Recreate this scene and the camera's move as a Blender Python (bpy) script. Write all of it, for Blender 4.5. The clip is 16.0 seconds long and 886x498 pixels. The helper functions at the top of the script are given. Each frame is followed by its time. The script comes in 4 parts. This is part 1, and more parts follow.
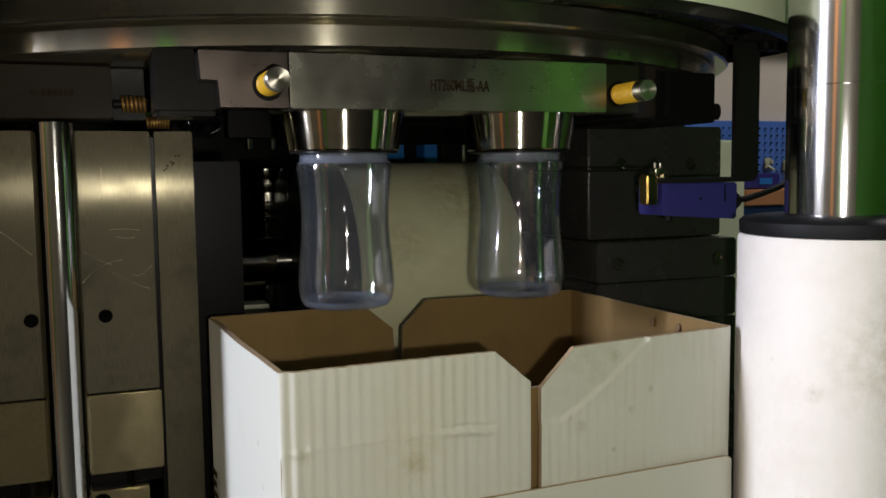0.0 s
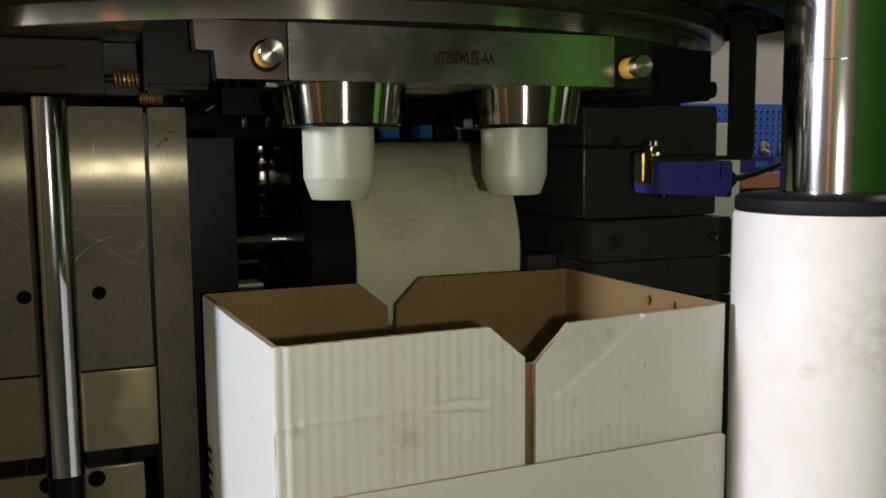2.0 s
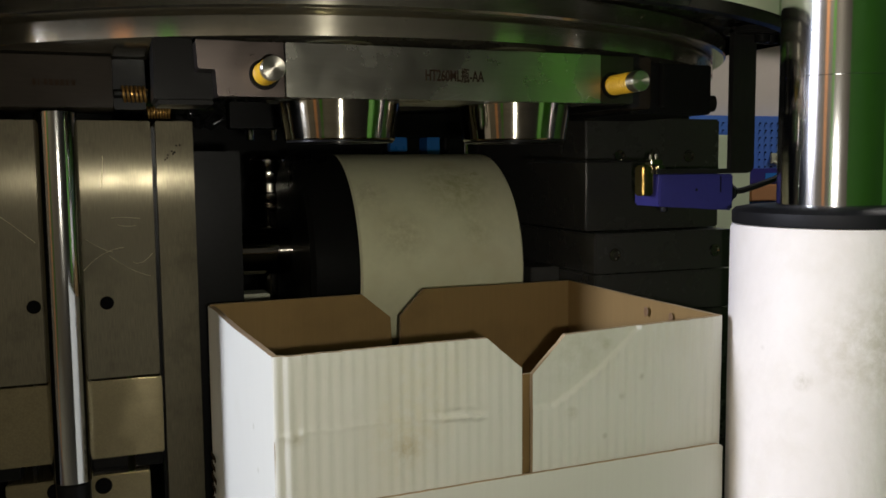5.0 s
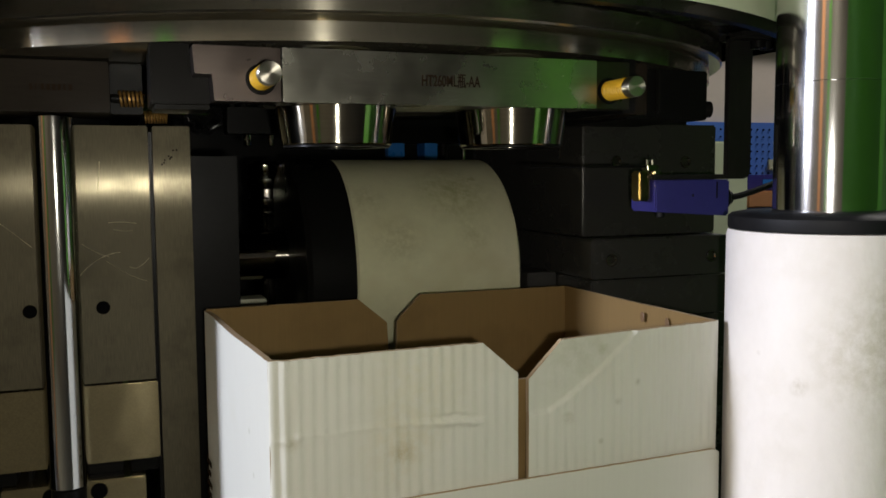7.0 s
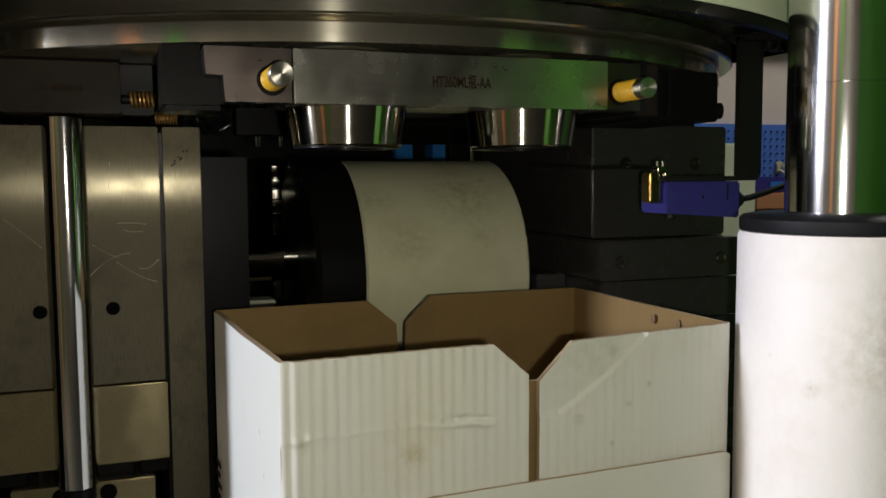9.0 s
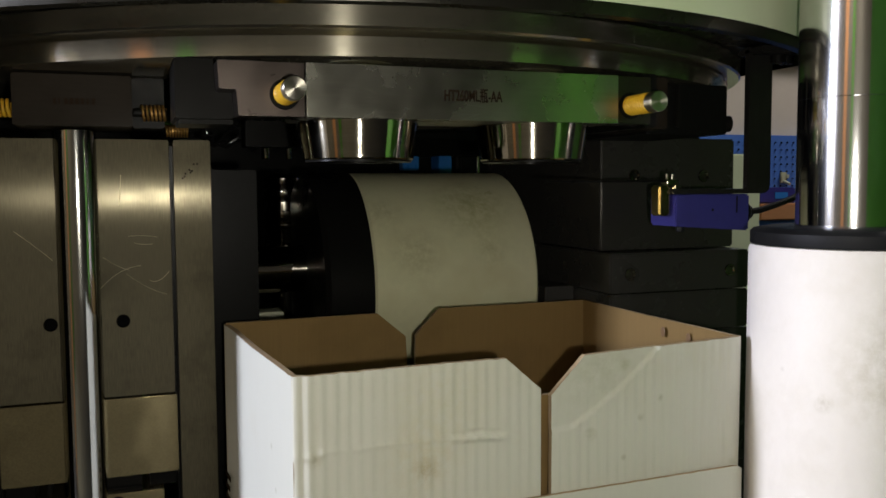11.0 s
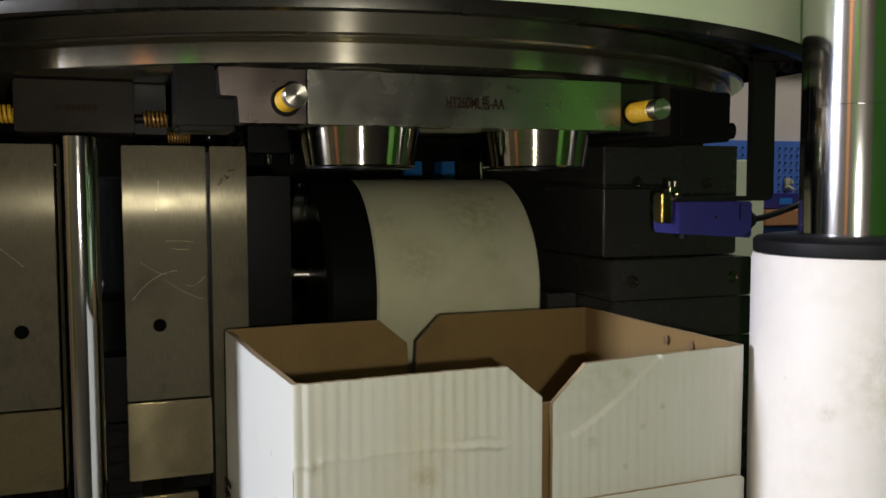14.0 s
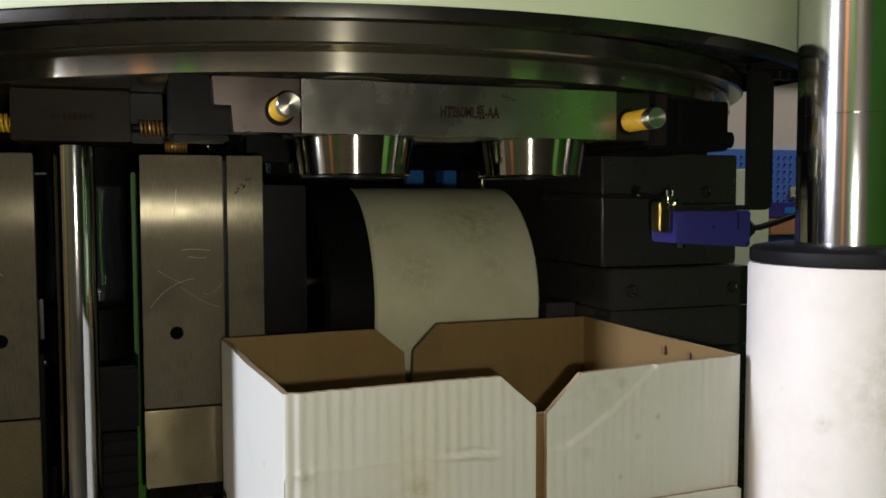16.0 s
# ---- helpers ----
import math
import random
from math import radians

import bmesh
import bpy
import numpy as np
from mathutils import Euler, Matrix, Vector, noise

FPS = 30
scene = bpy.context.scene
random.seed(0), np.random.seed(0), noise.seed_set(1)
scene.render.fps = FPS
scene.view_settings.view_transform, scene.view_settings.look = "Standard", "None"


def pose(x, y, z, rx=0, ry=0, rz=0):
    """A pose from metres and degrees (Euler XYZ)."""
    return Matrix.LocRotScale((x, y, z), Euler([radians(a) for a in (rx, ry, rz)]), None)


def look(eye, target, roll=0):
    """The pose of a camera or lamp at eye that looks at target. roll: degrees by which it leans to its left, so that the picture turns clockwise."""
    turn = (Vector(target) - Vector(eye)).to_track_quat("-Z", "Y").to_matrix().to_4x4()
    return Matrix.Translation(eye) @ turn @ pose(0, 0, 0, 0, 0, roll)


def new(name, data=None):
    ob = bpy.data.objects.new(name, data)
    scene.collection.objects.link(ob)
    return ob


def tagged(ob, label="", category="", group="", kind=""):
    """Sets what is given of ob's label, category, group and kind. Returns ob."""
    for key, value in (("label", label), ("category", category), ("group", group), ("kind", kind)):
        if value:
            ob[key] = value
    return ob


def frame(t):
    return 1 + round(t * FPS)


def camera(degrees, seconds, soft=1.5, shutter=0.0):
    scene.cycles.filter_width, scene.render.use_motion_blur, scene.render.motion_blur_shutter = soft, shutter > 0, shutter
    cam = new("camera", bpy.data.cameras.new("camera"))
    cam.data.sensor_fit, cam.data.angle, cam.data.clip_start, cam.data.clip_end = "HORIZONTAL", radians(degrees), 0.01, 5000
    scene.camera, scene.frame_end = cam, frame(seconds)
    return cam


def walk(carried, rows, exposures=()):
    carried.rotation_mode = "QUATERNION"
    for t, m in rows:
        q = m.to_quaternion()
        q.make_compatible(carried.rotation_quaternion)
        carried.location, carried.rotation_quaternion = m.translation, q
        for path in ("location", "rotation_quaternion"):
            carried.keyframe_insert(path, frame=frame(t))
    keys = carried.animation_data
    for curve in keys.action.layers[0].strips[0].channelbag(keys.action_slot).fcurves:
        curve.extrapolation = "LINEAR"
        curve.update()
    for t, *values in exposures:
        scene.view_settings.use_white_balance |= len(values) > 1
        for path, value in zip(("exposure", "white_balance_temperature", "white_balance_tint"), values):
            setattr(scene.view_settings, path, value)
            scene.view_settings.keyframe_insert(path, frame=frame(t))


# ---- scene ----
cam = camera(53.55, 16.0, soft=1.6, shutter=0.4)
PATH = [
    (0, (-0.0996, -0.5085, 1.1618), (0.2537, 0.4229, 1.0743), -0.72),
    (0.5, (-0.0964, -0.5072, 1.1579), (0.2571, 0.4236, 1.0643), -0.82),
    (1, (-0.0967, -0.5068, 1.1568), (0.2569, 0.4232, 1.0568), -0.73),
    (1.5, (-0.1008, -0.5039, 1.1569), (0.2573, 0.4238, 1.0520), -0.60),
    (2, (-0.0986, -0.5075, 1.1565), (0.2585, 0.4206, 1.0514), -0.57),
    (2.5, (-0.0985, -0.5091, 1.1569), (0.2584, 0.4192, 1.0523), -0.44),
    (3, (-0.0956, -0.5108, 1.1573), (0.2592, 0.4187, 1.0568), -0.50),
    (3.5, (-0.0922, -0.5117, 1.1562), (0.2580, 0.4198, 1.0575), -0.68),
    (4, (-0.0938, -0.5161, 1.1569), (0.2532, 0.4168, 1.0612), -0.65),
    (6.5, (-0.0938, -0.5196, 1.1582), (0.2487, 0.4156, 1.0688), -0.48),
    (7, (-0.0927, -0.5197, 1.1571), (0.2530, 0.4147, 1.0716), -0.44),
    (7.5, (-0.0924, -0.5209, 1.1575), (0.2521, 0.4143, 1.0751), -0.40),
    (8, (-0.0933, -0.5222, 1.1577), (0.2474, 0.4145, 1.0771), -0.50),
    (8.5, (-0.0931, -0.5212, 1.1574), (0.2467, 0.4157, 1.0750), -0.51),
    (9, (-0.0951, -0.5177, 1.1567), (0.2445, 0.4191, 1.0733), -0.37),
    (11.5, (-0.1009, -0.5159, 1.1595), (0.2366, 0.4228, 1.0888), -0.34),
    (12, (-0.0967, -0.5180, 1.1595), (0.2394, 0.4212, 1.0892), -0.35),
    (12.5, (-0.0948, -0.5148, 1.1589), (0.2390, 0.4252, 1.0886), -0.36),
    (13, (-0.0944, -0.5125, 1.1591), (0.2378, 0.4281, 1.0883), -0.32),
    (13.5, (-0.0964, -0.5139, 1.1601), (0.2361, 0.4265, 1.0901), -0.34),
    (14, (-0.0985, -0.5147, 1.1611), (0.2352, 0.4256, 1.0932), -0.19),
    (14.5, (-0.0973, -0.5140, 1.1603), (0.2352, 0.4269, 1.0953), -0.13),
    (15, (-0.0944, -0.5127, 1.1610), (0.2337, 0.4297, 1.0962), 0.00),
    (15.5, (-0.0917, -0.5149, 1.1604), (0.2347, 0.4284, 1.0990), -0.07),
    (16, (-0.0907, -0.5164, 1.1612), (0.2355, 0.4271, 1.1034), -0.17),
]
walk(cam, [(t, look(eye, target, roll)) for t, eye, target, roll in PATH], exposures=[(0, 0.0), (16, 0.0)])

# ---- world and light ----
world = bpy.data.worlds.new("hall")
scene.world = world
world.use_nodes = True
world.node_tree.nodes["Background"].inputs[0].default_value = (0.55, 0.62, 0.7, 1)
world.node_tree.nodes["Background"].inputs[1].default_value = 0.014


def area(name, eye, target, sx, sy, watts, colour):
    data = bpy.data.lights.new(name, "AREA")
    data.shape, data.size, data.size_y, data.energy, data.color = "RECTANGLE", sx, sy, watts, colour
    ob = new(name, data)
    ob.matrix_world = look(eye, target)
    return ob


# the phone's own light beside the lens, a cool lamp far on the left, a weak ceiling lamp
data = bpy.data.lights.new("phone_light", "POINT")
data.energy, data.color, data.shadow_soft_size = 4.8, (1.0, 0.95, 0.83), 0.005
new("phone_light", data).location = (-0.074, -0.524, 1.1445)
area("side_light", (-1.75, -0.058, 1.44), (0.2, -0.06, 1.1), 0.09, 0.42, 40, (0.79, 0.83, 1.0))
area("ceiling_light", (0.05, -1.05, 2.9), (0.12, -0.2, 1.0), 1.2, 0.3, 4, (1.0, 0.96, 0.86))
# unseen fill lamps, added to brighten the reflected panels and the back wall
area("added_fill_light", (-1.5, 0.2, 2.9), (-2.2, 0.3, 1.1), 1.0, 0.3, 26, (0.9, 0.95, 1.0))
area("added_fill_light", (-3.0, -3.0, 3.0), (-3.9, -3.5, 1.2), 1.0, 0.3, 55, (1.0, 0.93, 0.8))
area("added_fill_light", (1.15, -0.95, 1.95), (1.15, -1.5, 1.35), 1.0, 0.2, 2.6, (1.0, 0.97, 0.9))
area("added_fill_light", (-2.0, -1.0, 2.6), (-2.7, -1.5, 1.25), 0.5, 0.3, 55, (1.0, 0.86, 0.62))
area("added_fill_light", (2.0, 0.7, 2.9), (1.75, 1.4, 1.3), 1.0, 0.3, 23, (1.0, 0.95, 0.9))


# ---- materials ----
def mat(name, colour, rough=0.5, metal=0.0, grain=(60, 60, 60), grain_amount=0.12, stain=0.15, stain_scale=6.0, bump=0.0, rough_var=0.1,
        stain_colour=None, coat=0.0, random_tint=0.0, aniso=0.0, turn=0.0, along=None, spec=0.5, broad=0.0, axis="Z"):
    m = bpy.data.materials.new(name)
    m.use_nodes = True
    nt = m.node_tree
    n, l = nt.nodes, nt.links
    p = n["Principled BSDF"]
    p.inputs["Metallic"].default_value = metal
    p.inputs["Coat Weight"].default_value = coat
    p.inputs["Specular IOR Level"].default_value = spec
    co = n.new("ShaderNodeTexCoord")
    mp = n.new("ShaderNodeMapping")
    mp.inputs["Scale"].default_value = grain
    l.new(co.outputs["Object"], mp.inputs[0])
    fine = n.new("ShaderNodeTexNoise")
    fine.inputs["Scale"].default_value = 8.0
    fine.inputs["Detail"].default_value = 4.0
    l.new(mp.outputs[0], fine.inputs["Vector"])
    big = n.new("ShaderNodeTexNoise")
    big.inputs["Scale"].default_value = stain_scale
    big.inputs["Detail"].default_value = 6.0
    big.inputs["Roughness"].default_value = 0.62
    l.new(co.outputs["Object"], big.inputs["Vector"])
    c1 = n.new("ShaderNodeMix")
    c1.data_type = "RGBA"
    c1.inputs["A"].default_value = (*[c * (1 - grain_amount) for c in colour], 1)
    c1.inputs["B"].default_value = (*[min(1, c * (1 + grain_amount)) for c in colour], 1)
    l.new(fine.outputs[0], c1.inputs["Factor"])
    ramp = n.new("ShaderNodeMapRange")
    ramp.inputs["From Min"].default_value, ramp.inputs["From Max"].default_value = 0.5, 0.72
    ramp.inputs["To Min"].default_value, ramp.inputs["To Max"].default_value = 0.0, stain
    l.new(big.outputs[0], ramp.inputs["Value"])
    c2 = n.new("ShaderNodeMix")
    c2.data_type = "RGBA"
    sc = stain_colour or [c * 0.45 for c in colour]
    c2.inputs["B"].default_value = (*sc, 1)
    l.new(ramp.outputs[0], c2.inputs["Factor"])
    l.new(c1.outputs["Result"], c2.inputs["A"])
    l.new(c2.outputs["Result"], p.inputs["Base Color"])
    rr = n.new("ShaderNodeMapRange")
    rr.inputs["From Min"].default_value, rr.inputs["From Max"].default_value = 0.3, 0.7
    rr.inputs["To Min"].default_value, rr.inputs["To Max"].default_value = max(0.02, rough - rough_var), min(1, rough + rough_var)
    l.new(big.outputs[0], rr.inputs["Value"])
    l.new(rr.outputs[0], p.inputs["Roughness"])
    if aniso:
        tg = n.new("ShaderNodeTangent")
        tg.direction_type, tg.axis = "RADIAL", axis
        if along:
            tg = n.new("ShaderNodeCombineXYZ")
            for k in range(3):
                tg.inputs[k].default_value = along[k]
        l.new(tg.outputs[0], p.inputs["Tangent"])
        p.inputs["Anisotropic"].default_value, p.inputs["Anisotropic Rotation"].default_value = aniso, turn
    if bump:
        b = n.new("ShaderNodeBump")
        b.inputs["Strength"].default_value = bump
        b.inputs["Distance"].default_value = 0.0006
        l.new(fine.outputs[0], b.inputs["Height"])
        l.new(b.outputs[0], p.inputs["Normal"])
    if broad:
        q = n.new("ShaderNodeBsdfPrincipled")
        q.inputs["Metallic"].default_value, q.inputs["Roughness"].default_value = metal, 0.62
        l.new(c2.outputs["Result"], q.inputs["Base Color"])
        mix = n.new("ShaderNodeMixShader")
        mix.inputs[0].default_value = broad
        l.new(p.outputs[0], mix.inputs[1])
        l.new(q.outputs[0], mix.inputs[2])
        l.new(mix.outputs[0], n["Material Output"].inputs["Surface"])
    return m


def add_stains_and_patches(m, stains):
    """Soft-edged stains and patches, each at a place on the thing: centre, radius, colour, strength."""
    n, l = m.node_tree.nodes, m.node_tree.links
    p = n["Principled BSDF"]
    co = n.new("ShaderNodeTexCoord")
    no = n.new("ShaderNodeTexNoise")
    no.inputs["Scale"].default_value, no.inputs["Detail"].default_value, no.inputs["Roughness"].default_value = 120.0, 5.0, 0.7
    l.new(co.outputs["Object"], no.inputs["Vector"])
    for centre, radius, colour, strength in stains:
        before = p.inputs["Base Color"].links[0].from_socket
        ds = n.new("ShaderNodeVectorMath")
        ds.operation = "DISTANCE"
        ds.inputs[1].default_value = centre
        l.new(co.outputs["Object"], ds.inputs[0])
        mr = n.new("ShaderNodeMapRange")
        mr.inputs["From Min"].default_value, mr.inputs["From Max"].default_value = radius * 0.15, radius
        mr.inputs["To Min"].default_value, mr.inputs["To Max"].default_value = strength, 0.0
        l.new(ds.outputs["Value"], mr.inputs["Value"])
        ct = n.new("ShaderNodeMapRange")
        ct.inputs["From Min"].default_value, ct.inputs["From Max"].default_value = 0.35, 0.62
        l.new(no.outputs[0], ct.inputs["Value"])
        mu = n.new("ShaderNodeMath")
        mu.operation = "MULTIPLY"
        l.new(mr.outputs[0], mu.inputs[0])
        l.new(ct.outputs[0], mu.inputs[1])
        mx = n.new("ShaderNodeMix")
        mx.data_type = "RGBA"
        mx.inputs["B"].default_value = (*colour, 1)
        l.new(mu.outputs[0], mx.inputs["Factor"])
        l.new(before, mx.inputs["A"])
        l.new(mx.outputs["Result"], p.inputs["Base Color"])


def add_scratches(m, colour, scale, amount, seed):
    """Sparse fine hairline scratches, lighter than the metal, broken up by a coarse mask."""
    n, l = m.node_tree.nodes, m.node_tree.links
    p = n["Principled BSDF"]
    co = n.new("ShaderNodeTexCoord")
    for turn, stretch in ((0.5, 0.12), (2.0, 0.2)):
        mp = n.new("ShaderNodeMapping")
        mp.inputs["Location"].default_value = (seed, seed * 0.7, seed * 1.3)
        mp.inputs["Rotation"].default_value = (0, turn, 0)
        mp.inputs["Scale"].default_value = (scale * stretch, scale * stretch, scale)
        l.new(co.outputs["Object"], mp.inputs[0])
        vor = n.new("ShaderNodeTexVoronoi")
        vor.feature = "DISTANCE_TO_EDGE"
        vor.inputs["Scale"].default_value = 1.0
        l.new(mp.outputs[0], vor.inputs["Vector"])
        line = n.new("ShaderNodeMapRange")
        line.inputs["From Min"].default_value, line.inputs["From Max"].default_value = 0.006, 0.022
        line.inputs["To Min"].default_value, line.inputs["To Max"].default_value = amount, 0.0
        l.new(vor.outputs["Distance"], line.inputs["Value"])
        no = n.new("ShaderNodeTexNoise")
        no.inputs["Scale"].default_value, no.inputs["Detail"].default_value = scale * 0.55, 3.0
        l.new(co.outputs["Object"], no.inputs["Vector"])
        mask = n.new("ShaderNodeMapRange")
        mask.inputs["From Min"].default_value, mask.inputs["From Max"].default_value = 0.57, 0.70
        l.new(no.outputs[0], mask.inputs["Value"])
        mu = n.new("ShaderNodeMath")
        mu.operation = "MULTIPLY"
        l.new(line.outputs[0], mu.inputs[0])
        l.new(mask.outputs[0], mu.inputs[1])
        for shader in [q for q in n if q.type == "BSDF_PRINCIPLED"]:
            before = shader.inputs["Base Color"].links[0].from_socket
            mx = n.new("ShaderNodeMix")
            mx.data_type = "RGBA"
            mx.inputs["B"].default_value = (*colour, 1)
            l.new(mu.outputs[0], mx.inputs["Factor"])
            l.new(before, mx.inputs["A"])
            l.new(mx.outputs["Result"], shader.inputs["Base Color"])


STEEL = mat("brushed_steel", (0.40, 0.395, 0.335), 0.27, 1.0, (4, 60, 60), 0.12, 0.3, 18, 0.06)
HEAD = mat("turned_head", (0.42, 0.40, 0.34), 0.36, 1.0, (60, 60, 60), 0.12, 0.2, 60, 0.0, aniso=0.9, turn=0.25, axis="Y")
# bar steel darkened and reddened: the wings' dull reflection is put into the colour
DIM_WING_STEEL = mat("dim_reflection_wing_steel", (0.085, 0.070, 0.062), 0.32, 1.0, (10, 40, 40), 0.10, 0.25, 20, 0.05)
MOULD = mat("mould_steel", (0.122, 0.109, 0.074), 0.185, 1.0, (200, 200, 12), 0.40, 0.55, 30, 0.03, 0.04, aniso=0.97, along=(1, 0, 0), broad=0.82)
MOULD_LOW = mat("mould_steel_cross", (0.31, 0.265, 0.155), 0.15, 1.0, (90, 90, 90), 0.25, 0.4, 24, 0.02, 0.05, aniso=0.93, along=(0, 0, 1), broad=0.30)
# much darker than the plates' steel, used for the cavity blocks
MOULD_DARK = mat("mould_steel_darker", (0.035, 0.031, 0.027), 0.45, 0.8, (40, 40, 6), 0.1, 0.3, 9, 0.05)
RING = mat("turned_steel", (0.45, 0.42, 0.335), 0.16, 1.0, (6, 6, 80), 0.12, 0.4, 10, 0.03, 0.03, aniso=0.88, turn=0.25, broad=0.14)
CONE = mat("polished_steel", (0.36, 0.345, 0.29), 0.13, 1.0, (60, 60, 6), 0.22, 0.2, 20, 0.03, 0.04)
TURNED = mat("turned_cone_steel", (0.38, 0.36, 0.30), 0.13, 1.0, (3, 3, 160), 0.25, 0.3, 40, 0.04, 0.05, aniso=0.85, along=(0, 0, 1))
CHROME = mat("hard_chrome", (0.74, 0.74, 0.76), 0.115, 1.0, (30, 30, 30), 0.03, 0.1, 8, 0.0, 0.03)
ROD = mat("ground_rod", (0.48, 0.475, 0.45), 0.11, 1.0, (20, 20, 4), 0.05, 0.15, 12, 0.0, 0.05)
PISTON = mat("polished_piston_rod", (0.50, 0.47, 0.40), 0.05, 1.0, (30, 30, 30), 0.03, 0.1, 8, 0.0, 0.02)
BLACK = mat("blackened_steel", (0.0065, 0.0064, 0.0060), 0.34, 0.0, (40, 40, 40), 0.3, 0.5, 12, 0.06, spec=0.07)
OXIDE = mat("oxide_block", (0.010, 0.0095, 0.0085), 0.36, 0.0, (20, 20, 60), 0.2, 0.4, 16, 0.08, spec=0.045)
BROWNED = mat("oiled_steel", (0.020, 0.015, 0.010), 0.45, 0.0, (8, 30, 60), 0.2, 0.4, 16, 0.08, spec=0.06)
WHITE = mat("white_paint_column", (0.775, 0.725, 0.675), 0.58, 0.0, (20, 20, 12), 0.03, 0.22, 30, 0.6, 0.1, (0.58, 0.52, 0.42))
DRUM = mat("white_paint_drum", (0.585, 0.57, 0.375), 0.36, 0.0, (20, 20, 20), 0.07, 0.6, 20, 0.15, 0.1, (0.45, 0.40, 0.22))
PALE = mat("pale_green_paint", (0.68, 0.76, 0.53), 0.35, 0.0, (20, 20, 20), 0.03, 0.2, 6, 0.1, 0.08, (0.45, 0.45, 0.33))
GREEN = mat("green_paint", (0.060, 0.215, 0.018), 0.45, 0.0, (10, 10, 10), 0.06, 0.2, 3, 0.05, spec=0.25)
NYLON = mat("white_nylon", (0.44, 0.45, 0.33), 0.42, 0.0, (20, 20, 60), 0.03, 0.1, 20, 0.05)
YELLOW = mat("yellow_lacquer", (0.62, 0.36, 0.018), 0.42, 0.0, (30, 30, 30), 0.06, 0.2, 60)
COPPER = mat("brassy_spring", (0.42, 0.24, 0.07), 0.35, 0.8, (30, 30, 30), 0.1, 0.2, 60)
SCORED = mat("bright_score_line", (0.70, 0.64, 0.46), 0.55, 1.0, (60, 60, 60), 0.1, 0.2, 60)
BRASS = mat("brass", (0.26, 0.21, 0.11), 0.20, 1.0, (30, 30, 30), 0.1, 0.3, 60)
BLUE = mat("blue_plastic", (0.037, 0.034, 0.21), 0.42, 0.0, (40, 40, 40), 0.06, 0.3, 30, 0.1)
VALVE = mat("blue_valve", (0.03, 0.20, 0.62), 0.35, 0.0, (40, 40, 40), 0.05, 0.2, 30)
RUBBER = mat("black_rubber", (0.008, 0.008, 0.009), 0.5, 0.0, (40, 40, 40), 0.1, 0.3, 30, spec=0.2)
GLOSS = mat("oily_black", (0.012, 0.012, 0.012), 0.12, 0.0, (60, 60, 60), 0.1, 0.2, 60, 0.3, 0.08)
STRAP = mat("brushed_black_strap", (0.020, 0.019, 0.018), 0.40, 0.3, (40, 40, 6), 0.3, 0.5, 14, 0.06, spec=0.25)
OILY = mat("oily_dark_steel", (0.030, 0.028, 0.022), 0.30, 0.7, (30, 30, 30), 0.2, 0.4, 20, 0.05)
BLOCK = mat("phosphated_block", (0.052, 0.050, 0.046), 0.29, 0.40, (20, 20, 60), 0.15, 0.4, 10, 0.05)
INK = mat("engraved_marks", (0.022, 0.013, 0.007), 0.8, 0.0, (60, 60, 60), 0.1, 0.2, 60, spec=0.05)
VOID = mat("dark_hole", (0.004, 0.004, 0.004), 0.9, 0.0, (60, 60, 60), 0.1, 0.2, 60, spec=0.0)
BROWN = mat("brown_cardboard", (0.205, 0.127, 0.041), 0.8, 0.0, (90, 90, 3), 0.10, 0.35, 14, 0.15, 0.05)
SPOT = mat("oil_spot", (0.16, 0.09, 0.04), 0.6, 0.0, (200, 200, 200), 0.2, 0.5, 200)
EDGE = mat("cut_cardboard", (0.36, 0.26, 0.15), 0.85, 0.0, (200, 200, 200), 0.25, 0.3, 40, 0.3)
CREAM = mat("cream_wall", (0.62, 0.55, 0.48), 0.8, 0.0, (10, 10, 10), 0.03, 0.12, 3, 0.05)
WALL = mat("hall_wall", (0.13, 0.118, 0.096), 0.8, 0.0, (10, 10, 10), 0.05, 0.3, 2, 0.05)
DARKBLUE = mat("dark_blue_panel", (0.035, 0.12, 0.24), 0.6, 0.0, (10, 10, 10), 0.06, 0.2, 3)
PEG = mat("blue_pegboard", (0.07, 0.17, 0.55), 0.5, 0.0, (10, 10, 10), 0.04, 0.15, 4)
TAN = mat("tan_wood", (0.50, 0.24, 0.11), 0.5, 0.0, (4, 60, 60), 0.15, 0.2, 6)
CONCRETE = mat("concrete", (0.12, 0.12, 0.11), 0.75, 0.0, (10, 10, 10), 0.15, 0.4, 2, 0.2)

add_scratches(STEEL, (0.75, 0.74, 0.66), 70, 0.3, 1.0)
add_scratches(MOULD_LOW, (0.55, 0.47, 0.28), 70, 0.12, 5.0)
add_scratches(RING, (0.75, 0.72, 0.60), 55, 0.2, 3.0)


